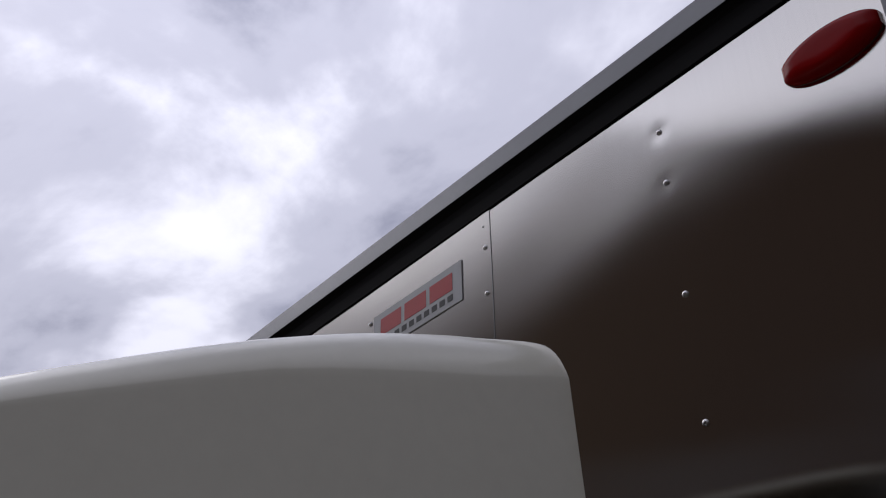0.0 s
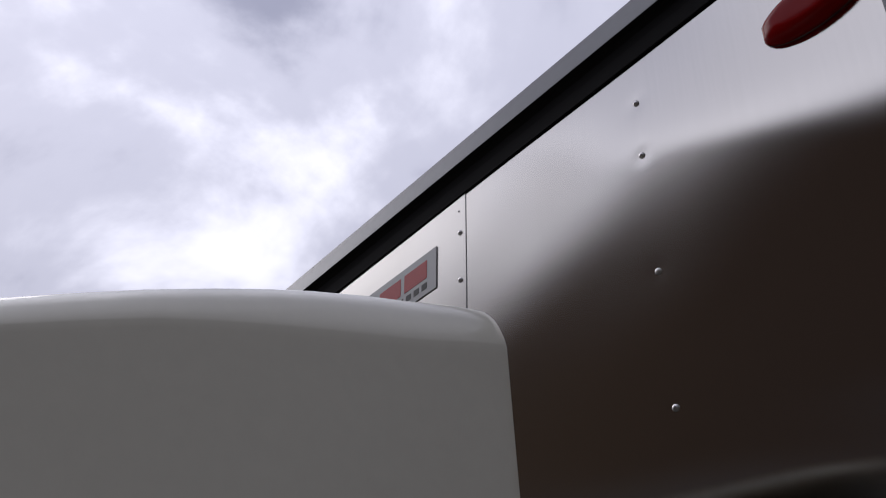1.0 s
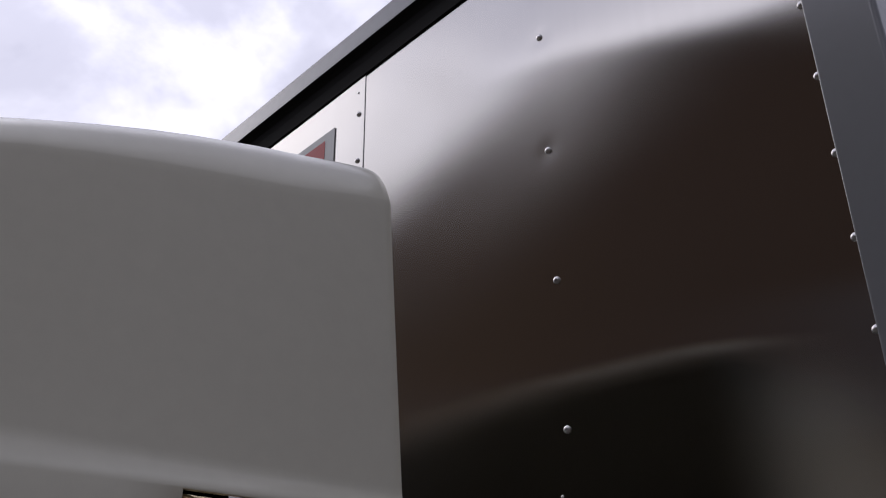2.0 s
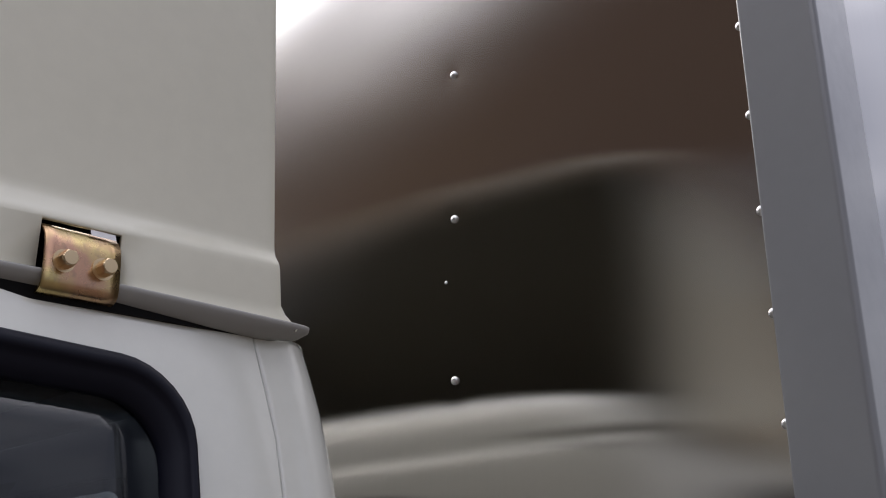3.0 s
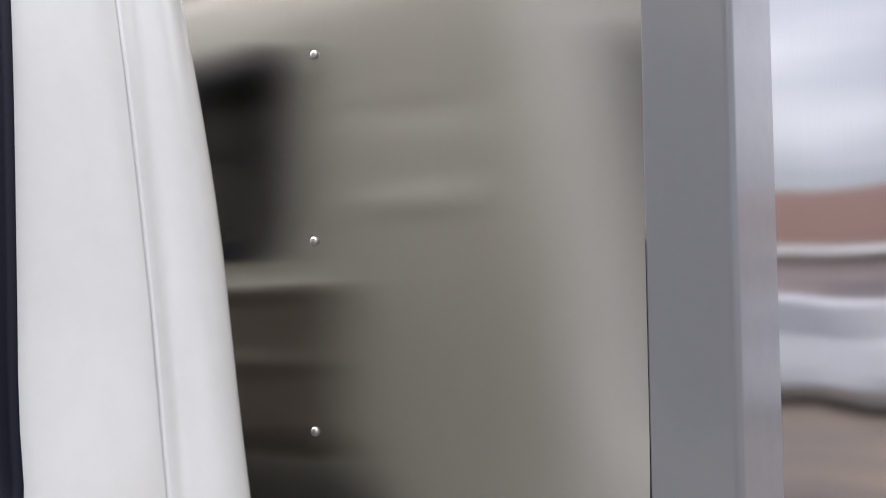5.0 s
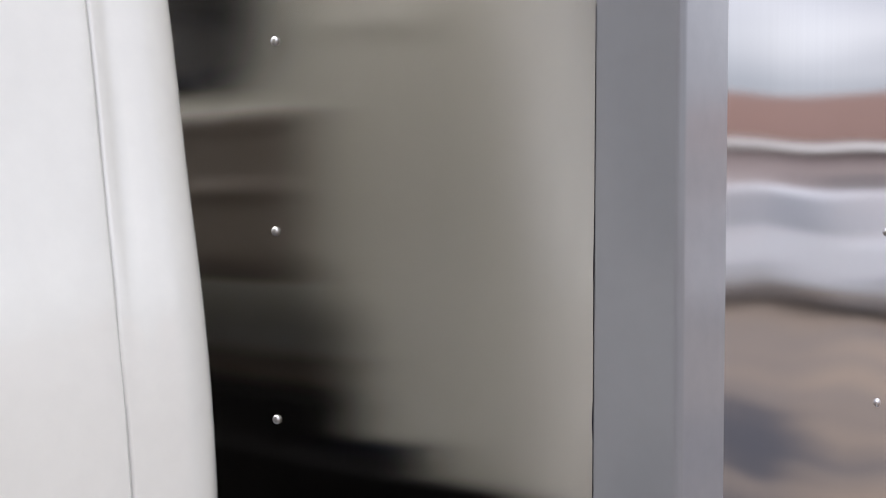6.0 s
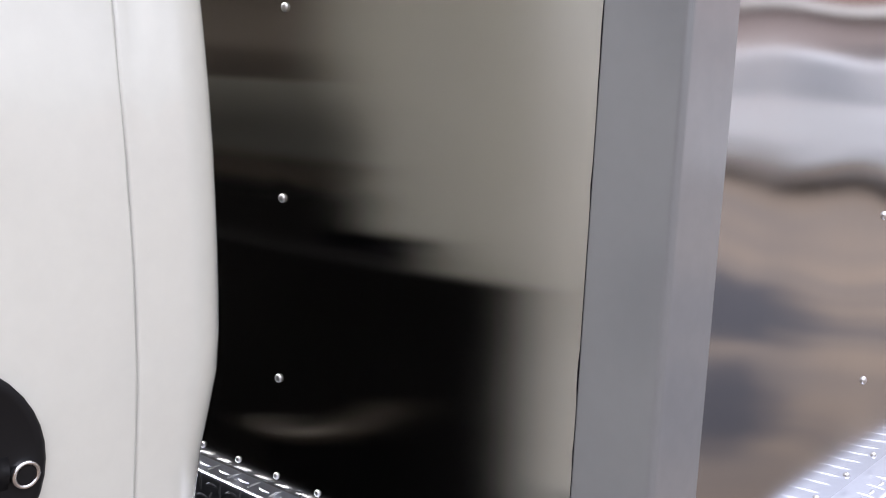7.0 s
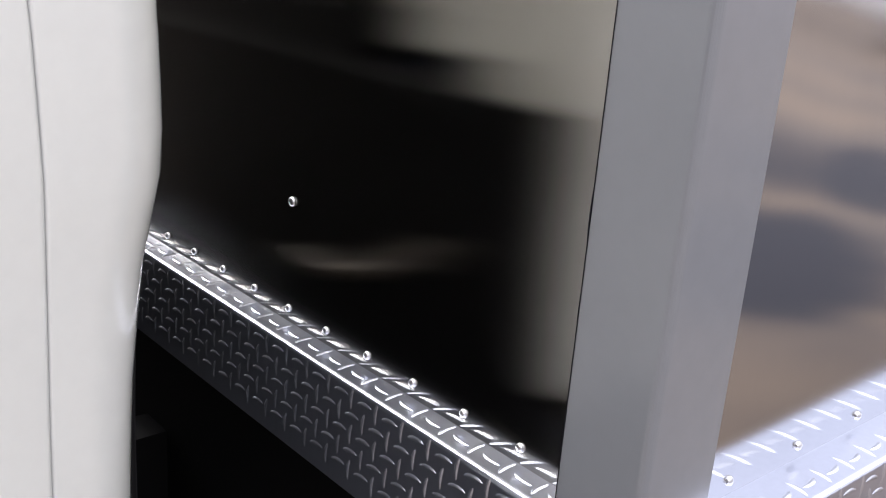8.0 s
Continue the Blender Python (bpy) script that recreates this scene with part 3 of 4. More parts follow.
def build_marker_lamp():
    """An oval red lamp with cut-off ends on the front sheet by the corner."""
    cx, cz, a, b = -0.163, 3.048, 0.077, 0.036
    def outline(k, n=40):
        pts = []
        for i in range(n):
            t = 2 * math.pi * i / n
            x, z = a * 1.06 * math.cos(t), b * math.sin(t)
            x = max(-a, min(a, x))
            pts.append((cx + x * k, cz + z * k))
        return pts
    base = part("marker_lamp", prism(outline(1.0), "y", -0.002, 0.0065), LAMP_BASE, cargo, "oval red marker lamp")
    bm = bmesh.new()
    rows = []
    for k, y in ((1.0, -0.002), (0.99, -0.0075), (0.955, -0.0120), (0.88, -0.0160), (0.77, -0.0192), (0.66, -0.0212), (0.60, -0.0216), (0.3, -0.0216)):
        rows.append([bm.verts.new((x, y, z)) for x, z in outline(k)])
    for r0, r1 in zip(rows, rows[1:]):
        for i in range(len(r0)):
            bm.faces.new((r0[i], r0[(i + 1) % len(r0)], r1[(i + 1) % len(r0)], r1[i]))
    bm.faces.new(rows[-1])
    bm.faces.new(rows[0][::-1])
    part("lens", bm, RED_LENS, base, "glossy red plastic lens", smooth=True)


def build_badge():
    """The maker's badge: a silver film with plain red blocks and a row of small black bars."""
    x0, x1, z0, z1, y = -1.284, -0.983, 3.019, 3.108, -0.0034
    plate = part("badge_plate", box(x0, x1, y - 0.0004, y + 0.0010, z0, z1), PLATE, cargo, "silver badge plate with red and black shapes")
    width = x1 - x0
    for k in range(3):
        u0 = x0 + width * (0.09 + 0.285 * k)
        bar = box(u0, u0 + width * 0.245, y - 0.0009, y - 0.0003, z0 + 0.034, z1 - 0.016)
        part("bar", bar, PLATE_RED, plate, "plain red block")
    for k in range(10):
        u0 = x0 + width * (0.09 + 0.0845 * k)
        part("bar", box(u0, u0 + width * 0.055, y - 0.0009, y - 0.0003, z0 + 0.012, z0 + 0.025), PLATE_BLACK, plate, "small black bar")


def build_rivets(near, far, side):
    head = link_mesh("rivet", dome(0.0050, 0.0035), RIVET, True)
    small = link_mesh("rivet", dome(0.0042, 0.0036), RIVET, True)
    pin = link_mesh("rivet", dome(0.0022, 0.0014), RIVET, True)

    def put(parent, me, x, y, z, turn=0.0):
        ob = new("rivet", me)
        ob.parent = parent
        ob.matrix_basis = pose(x, y, z, 0, random.uniform(-90, 90), 0) if not turn else pose(x, y, z, 0, 0, turn)

    for z in RIVET_Z:
        put(near, head, COLUMN_X + random.uniform(-0.001, 0.001), -front_buckle(COLUMN_X, z) - 0.0005, z)
        for x in (SEAM_X - 0.017, -1.3, -1.71):
            put(far, head, x, -0.0015 - front_buckle(x, z), z)
    put(far, pin, SEAM_X - 0.020, -0.0015 - front_buckle(SEAM_X - 0.02, 3.149), 3.149)
    put(near, pin, -0.489, 0.0, 2.322)
    for k in range(20):
        x, z = EDGE_X + (0.0 if k < 12 else 0.004), 3.1 - 0.1 * k
        put(near, head, x, -front_buckle(x, z), z)
        put(far, head, -W - EDGE_X, -0.0015, 3.1 - 0.1 * k)
    for k in range(31):
        x = -0.135 - 0.0675 * k
        if x > -W + 0.1:
            put(near if x > SEAM_X else far, small, x, -0.0015 if x > SEAM_X else -0.0039, 1.087)
    for k in range(42):
        put(side, small, side_buckle(0.099 + 0.098 * k, 1.087), 0.099 + 0.098 * k, 1.087, 90)
    for y in (0.517, 0.94, 1.37, 1.80, 2.23, 2.66, 3.09, 3.52):
        for k in range(10):
            put(side, head, side_buckle(y, 3.0 - 0.2 * k), y, 3.0 - 0.2 * k, 90)


near_sheet, far_sheet, side_sheet = build_panels()
build_frame()
build_kick_strips()
build_marker_lamp()
build_badge()

# ---------------------------------------------------------------- cab
MID_X = -W / 2
CORNER = 0.05
SIDE_X = [(0.55, -0.285), (0.9, -0.272), (1.07, -0.265), (1.2, -0.260), (1.31, -0.255), (1.45, -0.256), (1.55, -0.262), (1.66, -0.280), (1.75, -0.293), (1.875, -0.312), (1.95, -0.326), (2.06, -0.352), (2.12, -0.3675), (2.165, -0.3815), (2.176, -0.385)]
REAR_Y = [(0.55, -0.252), (1.08, -0.247), (1.15, -0.245), (1.2, -0.241), (1.235, -0.238), (1.265, -0.232), (1.29, -0.2265), (1.32, -0.2235), (1.45, -0.228), (1.56, -0.2335), (1.7, -0.236), (1.8, -0.239), (1.91, -0.247), (1.98, -0.252), (2.05, -0.2565), (2.09, -0.260), (2.13, -0.265), (2.165, -0.271)]
SEAM_Y = [(0.55, -0.320), (1.15, -0.319), (1.32, -0.318), (1.44, -0.323), (1.54, -0.329), (1.7, -0.329), (1.82, -0.332), (1.93, -0.335), (2.03, -0.336), (2.1, -0.340), (2.165, -0.350)]
CAMBER = [(0.0, 0.112), (0.32, 0.104), (0.55, 0.088), (0.64, 0.066), (0.69, 0.03), (0.712, 0.0)]
CAB_FRONT = -1.75


def skin(s, z, out=0.0):
    """A place on the cab's skin. s runs back along the side, round the rear corner (0 to a quarter turn) and across the rear."""
    xs, yr = curve_at(SIDE_X, z), curve_at(REAR_Y, z)
    quarter = CORNER * math.pi / 2
    if s <= 0:
        return (xs + out, yr - CORNER + s, z)
    if s < quarter:
        a = s / CORNER
        return (xs - CORNER + (CORNER + out) * math.cos(a), yr - CORNER + (CORNER + out) * math.sin(a), z)
    return (xs - CORNER - (s - quarter), yr + out, z)


def at_y(y, z, out=0.0):
    return skin(y - curve_at(REAR_Y, z) + CORNER, z, out)


def rise(u, v):
    """The upper edge of the side window climbs a little towards the front."""
    return v + 0.015 * min(0.35, max(0.0, -0.45 - u)) * min(1.0, max(0.0, (v - 1.85) / 0.25))


def lean(u, v):
    """The rear edge of the side window slopes forward towards its foot."""
    return u - 0.0135 * min(1.0, max(0.0, (1.95 - v) / 0.28)) * max(0.0, (u + 1.18) / 0.76)


def mirror(p):
    return (2 * MID_X - p[0], p[1], p[2])


def build_cab():
    cab = thing("truck_cab", "cream-white truck cab with a black-sealed door window", "truck cab", (MID_X, -1.0, 0.55))
    back = cab.location
    local = lambda p: (p[0] - back[0], p[1] - back[1], p[2] - back[2])
    zs = [0.55 + 0.03 * k for k in range(54)] + [2.165, 2.170]

    for flip in (False, True):
        side = (lambda p: local(mirror(p))) if flip else local
        # rear corner pillar, from under the door's edge round to the rear wall
        def pillar(u, z):
            s0 = curve_at(SEAM_Y, z) - curve_at(REAR_Y, z) + CORNER
            s1 = CORNER * math.pi / 2 + 0.14
            s = s0 + u if u <= 0 else s0 + (s1 - s0) * u
            # a shallow dip runs down behind the door's edge
            d = -0.0035 * math.exp(-(((s - s0) - 0.016) / 0.008) ** 2) * min(1.0, max(0.0, (2.14 - z) / 0.3)) * min(1.0, max(0.0, (z - 1.45) / 0.2))
            if u <= 0:
                d = -0.0034 if u < -0.0008 else -0.0018
            return side(skin(s, z, d))
        us = [-0.02, -0.003, -0.0008, 0.0012] + spread(0.008, 0.3, 12) + spread(0.3, 0.8, 14)[1:] + spread(0.8, 1.0, 3)[1:]
        thicken(part("rear_pillar", grid_panel(us, [0.985] + [z for z in zs if z > 0.99], pillar), CAB_PAINT, cab, "", True, DARK_TRIM), 0.005, -1, True)

        # door with a window opening; its upper edge follows the gutter and its rear edge the seam
        def densify(loop, long=14, short=2, limit=0.12, like=None):
            res = []
            for i in range(len(loop)):
                j = (i + 1) % len(loop)
                ref = like or loop
                steps = long if math.dist(ref[i], ref[j]) > limit else short
                for k in range(steps):
                    t = k / steps
                    res.append((loop[i][0] + (loop[j][0] - loop[i][0]) * t, loop[i][1] + (loop[j][1] - loop[i][1]) * t))
            return res
        hole = rounded(-1.173, -0.428, 1.572, 2.115, 0.054)
        rim = rounded(-1.30, 0.0, 0.62, 2.167, 0.006)
        dense_hole, dense_rim = [(lean(u, v), rise(u, v)) for u, v in densify(hole, 18)], densify(rim, 18, 2, 0.12, hole)
        def shaped(loop):
            lower = lambda u, v: v + 0.045 * (u + 0.1) * max(0.0, (v - 2.0) / 0.163)
            return [(curve_at(SEAM_Y, v) - 0.0016 + u if u > -0.1 else u + (curve_at(SEAM_Y, v)) * max(0.0, (u + 1.30) / 1.30), lower(u, v)) for u, v in loop]
        def door_place(u, v):
            bulge = 0.004 * math.exp(-(((v - 1.50) / 0.05) ** 2)) * min(1.0, max(0.0, (curve_at(SEAM_Y, v) - 0.06 - u) / 0.12))
            roll = min(1.0, max(0.0, (u - curve_at(SEAM_Y, v) + 0.034) / 0.034))
            return side(at_y(u, v, 0.0020 + bulge - 0.0024 * roll * roll))
        door = part("door", ring_panel(dense_hole, shaped(dense_rim), door_place, 44), CAB_PAINT, cab, "cream-white cab door", True, DARK_TRIM)
        thicken(door, 0.012, -1, True)

        # rubber seal: an outer rounded bead and an inner flat lip
        outer = rounded(-1.18, -0.4210, 1.565, 2.1225, 0.060)
        inner = rounded(-1.150, -0.4430, 1.596, 2.090, 0.046)
        bm = bmesh.new()
        rows = []
        n = len(outer)
        for t, out in ((0.0, -0.003), (0.02, 0.004), (0.10, 0.0080), (0.28, 0.0088), (0.40, 0.0062), (0.46, 0.0022), (0.56, 0.0012), (0.66, -0.002), (0.98, -0.006), (1.0, -0.015)):
            loop = []
            for i in range(n):
                j = (i + 1) % n
                steps = 14 if math.dist(outer[i], outer[j]) > 0.15 else 1
                for k in range(steps):
                    w = k / steps
                    pu = [(outer[i][c] + (outer[j][c] - outer[i][c]) * w) * (1 - t) + (inner[i][c] + (inner[j][c] - inner[i][c]) * w) * t for c in (0, 1)]
                    loop.append(bm.verts.new(side(at_y(lean(*pu), rise(*pu), out + 0.0045))))
            rows.append(loop)
        for a, b in zip(rows, rows[1:]):
            for i in range(len(a)):
                bm.faces.new((a[i], a[(i + 1) % len(a)], b[(i + 1) % len(a)], b[i]))
        part("window_seal", bm, RUBBER, door, "black rubber window seal", True)
        pane = grid_panel(spread(-1.165, -0.4275, 12), spread(1.575, 2.107, 12), lambda u, v: side(at_y(lean(u, v), rise(u, v), -0.010)))
        glass = part("window_pane", pane, GLASS, door, "tinted window glass", True)
        thicken(glass, 0.004)
        glass.visible_shadow = False

        # handle bowl with a lock
        cy, cz = -0.470, 1.274
        bowl = bmesh.new()
        rows = []
        for k, out in ((1.0, -0.002), (0.99, 0.0025), (0.95, 0.0042), (0.90, 0.0036), (0.82, 0.0008), (0.4, 0.0004)):
            out += 0.0035
            rows.append([bowl.verts.new(side(at_y(cy + 0.078 * k * math.cos(a), cz + 0.077 * k * math.sin(a), out + 0.0015))) for a in [2 * math.pi * i / 40 for i in range(40)]])
        for a, b in zip(rows, rows[1:]):
            for i in range(40):
                bowl.faces.new((a[i], a[(i + 1) % 40], b[(i + 1) % 40], b[i]))
        bowl.faces.new(rows[-1])
        handle = part("door_handle", bowl, BLACK_PLASTIC, door, "black plastic handle bowl", True)
        grip = grid_panel(spread(-0.535, -0.418, 8), spread(-1, 1, 6), lambda u, v: side(at_y(u, 1.270 + 0.016 * v, 0.002 + 0.007 * math.cos(v * 1.4))))
        thicken(part("handle_grip", grip, BLACK_PLASTIC, door, "", True), 0.008)
        lock = bmesh.new()
        rows = []
        for r, out in ((0.0098, 0.002), (0.0098, 0.0100), (0.0088, 0.0115), (0.0072, 0.0110), (0.0064, 0.0080)):
            rows.append([lock.verts.new(side(at_y(-0.4075 + r * math.cos(a), 1.267 + r * math.sin(a), out))) for a in [2 * math.pi * i / 24 for i in range(24)]])
        for a, b in zip(rows, rows[1:]):
            for i in range(24):
                lock.faces.new((a[i], a[(i + 1) % 24], b[(i + 1) % 24], b[i]))
        part("door_lock", lock, CHROME, door, "chrome lock ring", True)
        core = bmesh.new()
        core.faces.new([core.verts.new(side(at_y(-0.4075 + 0.0066 * math.cos(a), 1.267 + 0.0066 * math.sin(a), 0.0085))) for a in [2 * math.pi * i / 20 for i in range(20)]])
        thicken(part("lock_cylinder", core, BLACK_PLASTIC, door, "dark lock cylinder"), 0.004, 0)
        # front corner, ahead of the door
        thicken(part("front_pillar", grid_panel(spread(CAB_FRONT, -1.3035, 6), zs, lambda u, z: side(at_y(u, z))), CAB_PAINT, cab, "", True, DARK_TRIM), 0.006, -1, True)

    # rear wall with its window and two pressed ribs
    x_edge = -0.435
    hole = rounded(2 * MID_X + 0.750, -0.750, 1.815, 2.098, 0.06)
    rim = rounded(2 * MID_X - x_edge, x_edge, 1.335, 2.16, 0.004)
    dh, dr = [], []
    for i in range(len(hole)):
        j = (i + 1) % len(hole)
        steps = 40 if math.dist(hole[i], hole[j]) > 0.1 else 1
        for k in range(steps):
            t = k / steps
            dh.append((hole[i][0] + (hole[j][0] - hole[i][0]) * t, hole[i][1] + (hole[j][1] - hole[i][1]) * t))
            dr.append((rim[i][0] + (rim[j][0] - rim[i][0]) * t, rim[i][1] + (rim[j][1] - rim[i][1]) * t))

    bulge = lambda u: 0.026 * max(0.0, 1.0 - ((u - MID_X) / 0.66) ** 2)

    def rear(u, z):
        rib = 0.0065 * sum(math.exp(-(((z - c) / 0.012) ** 2)) for c in (1.752, 1.652)) * min(1.0, max(0.0, (0.44 - abs(u - MID_X)) / 0.06))
        # short ribs by the corner, and the foot of the wall tucks in over the apron
        corner = math.exp(-(((abs(u - MID_X) - 0.59) / 0.09) ** 4))
        rib += corner * (0.006 * math.exp(-(((z - 1.862) / 0.012) ** 2)) - 0.004 * math.exp(-(((z - 1.985) / 0.012) ** 2)))
        tuck = min(1.0, max(0.0, (1.57 - z) / 0.21)) * min(1.0, max(0.0, (0.57 - abs(u - MID_X)) / 0.13))
        return local((u, curve_at(REAR_Y, z) + bulge(u) + rib - 0.002 - 0.20 * tuck * tuck * (3 - 2 * tuck), z))
    wall = part("rear_wall", ring_panel(dh, dr, rear, 44), CAB_PAINT, cab, "", True, DARK_TRIM)
    thicken(wall, 0.006, 1, True)
    o2, i2 = rounded(2 * MID_X + 0.732, -0.732, 1.797, 2.116, 0.075), rounded(2 * MID_X + 0.764, -0.764, 1.829, 2.084, 0.05)
    seal = ring_panel(o2, i2, lambda u, z: local((u, curve_at(REAR_Y, z) + bulge(u) + 0.008, z)), 3)
    thicken(part("rear_window_seal", seal, RUBBER, wall, "black rubber seal"), 0.010, 0)
    pane = grid_panel(spread(2 * MID_X + 0.755, -0.755, 8), spread(1.82, 2.093, 4), lambda u, z: local((u, curve_at(REAR_Y, z) + bulge(u) - 0.004, z)))
    glass = part("rear_window_pane", pane, GLASS, wall, "tinted rear window glass")
    thicken(glass, 0.004)
    glass.visible_shadow = False

    # the lower rear is covered by a plain black apron
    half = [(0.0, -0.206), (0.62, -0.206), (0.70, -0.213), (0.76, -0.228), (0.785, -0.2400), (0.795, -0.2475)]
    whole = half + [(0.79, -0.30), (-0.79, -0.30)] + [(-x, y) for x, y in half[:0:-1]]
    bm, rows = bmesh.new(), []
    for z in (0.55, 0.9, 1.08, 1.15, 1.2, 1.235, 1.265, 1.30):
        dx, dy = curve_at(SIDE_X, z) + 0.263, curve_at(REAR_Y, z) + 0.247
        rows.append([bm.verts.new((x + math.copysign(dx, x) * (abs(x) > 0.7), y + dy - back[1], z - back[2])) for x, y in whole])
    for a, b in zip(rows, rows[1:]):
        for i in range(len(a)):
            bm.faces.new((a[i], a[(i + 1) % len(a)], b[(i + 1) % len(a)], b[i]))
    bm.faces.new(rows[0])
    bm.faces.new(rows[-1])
    part("black_apron", bm, CHASSIS_SHADE_BLACK, cab, "matt black apron over the lower rear")
    # dark cover over the middle of the rear wall
    cover = grid_panel(spread(MID_X - 0.465, MID_X + 0.465, 30), spread(1.345, 1.768, 42), lambda u, z: local((u, back[1] + rear(u, z)[1] + 0.008 - 0.006 * min(1.0, max(0.0, (z - 1.758) / 0.01)), z)))
    face_out(part("rear_cover", cover, COVER, cab, "dark brown-grey cover", True), (0, 1, 0))
    # a pale air hose hangs across the apron
    hose = bmesh.new()
    rings = []
    for k in range(25):
        t = k / 24
        c = (0.64 - 0.26 * t, -0.190 - back[1] + 0.02 * math.sin(t * math.pi), 1.13 - back[2] - 0.085 * t - 0.03 * math.sin(t * math.pi))
        rings.append([hose.verts.new((c[0], c[1] + 0.011 * math.cos(a), c[2] + 0.011 * math.sin(a))) for a in [2 * math.pi * i / 8 for i in range(8)]])
    for a, b in zip(rings, rings[1:]):
        for i in range(8):
            hose.faces.new((a[i], a[(i + 1) % 8], b[(i + 1) % 8], b[i]))
    part("air_hose", hose, HOSE, cab, "pale tan air hose", True)
    part("engine_hatch", box(-0.46, 0.46, 0.66, 0.775, 0.751, 0.815), CHASSIS_SHADE_BLACK, cab, "matt black engine hatch")

    # roof with a rolled rear edge, floor and the closed front with its windscreen
    def roof(k, v):
        u = MID_X + k * (0.712 - 0.06 * (1 - math.sqrt(1 - min(1.0, max(0.0, (v + 0.345) / 0.055)) ** 2)))
        w = abs(k) * 0.712
        roll = min(1.0, max(0.0, (-0.292 - v) / 0.030))
        return local((u, v, 2.160 + 0.045 * min(0.0, v + 0.34) + curve_at(CAMBER, w) * math.sqrt(1 - (1 - roll) ** 2)))
    thicken(part("roof", grid_panel(spread(-1.0, 1.0, 36), [-0.262, -0.292, -0.293, -0.2955, -0.2995, -0.305, -0.312, -0.322, -0.337, -0.38] + spread(-0.44, CAB_FRONT, 8), roof), CAB_PAINT, cab, "", True, DARK_TRIM), 0.006, -1, True)
    part("floor", box(-0.80, 0.80, -0.74, 0.73, 0.35, 0.40), DARK_TRIM, cab)
    hole = rounded(2 * MID_X + 0.45, -0.45, 1.45, 2.05, 0.08)
    rim = outward(hole, 2 * MID_X + 0.272, -0.272, 0.56, 2.165)
    rim = [(min(max(u, 2 * MID_X - curve_at(SIDE_X, z)), curve_at(SIDE_X, z)), z) for u, z in rim]
    thicken(part("front_wall", ring_panel(hole, rim, lambda u, z: local((u, CAB_FRONT, z)), 8), CAB_PAINT, cab, "", False, DARK_TRIM), 0.006, -1, True)
    pane = part("windscreen", box(-0.67, 0.67, CAB_FRONT + 1.002, CAB_FRONT + 1.008, 0.88, 1.52), GLASS, cab, "windscreen glass")
    pane.visible_shadow = False


build_cab()


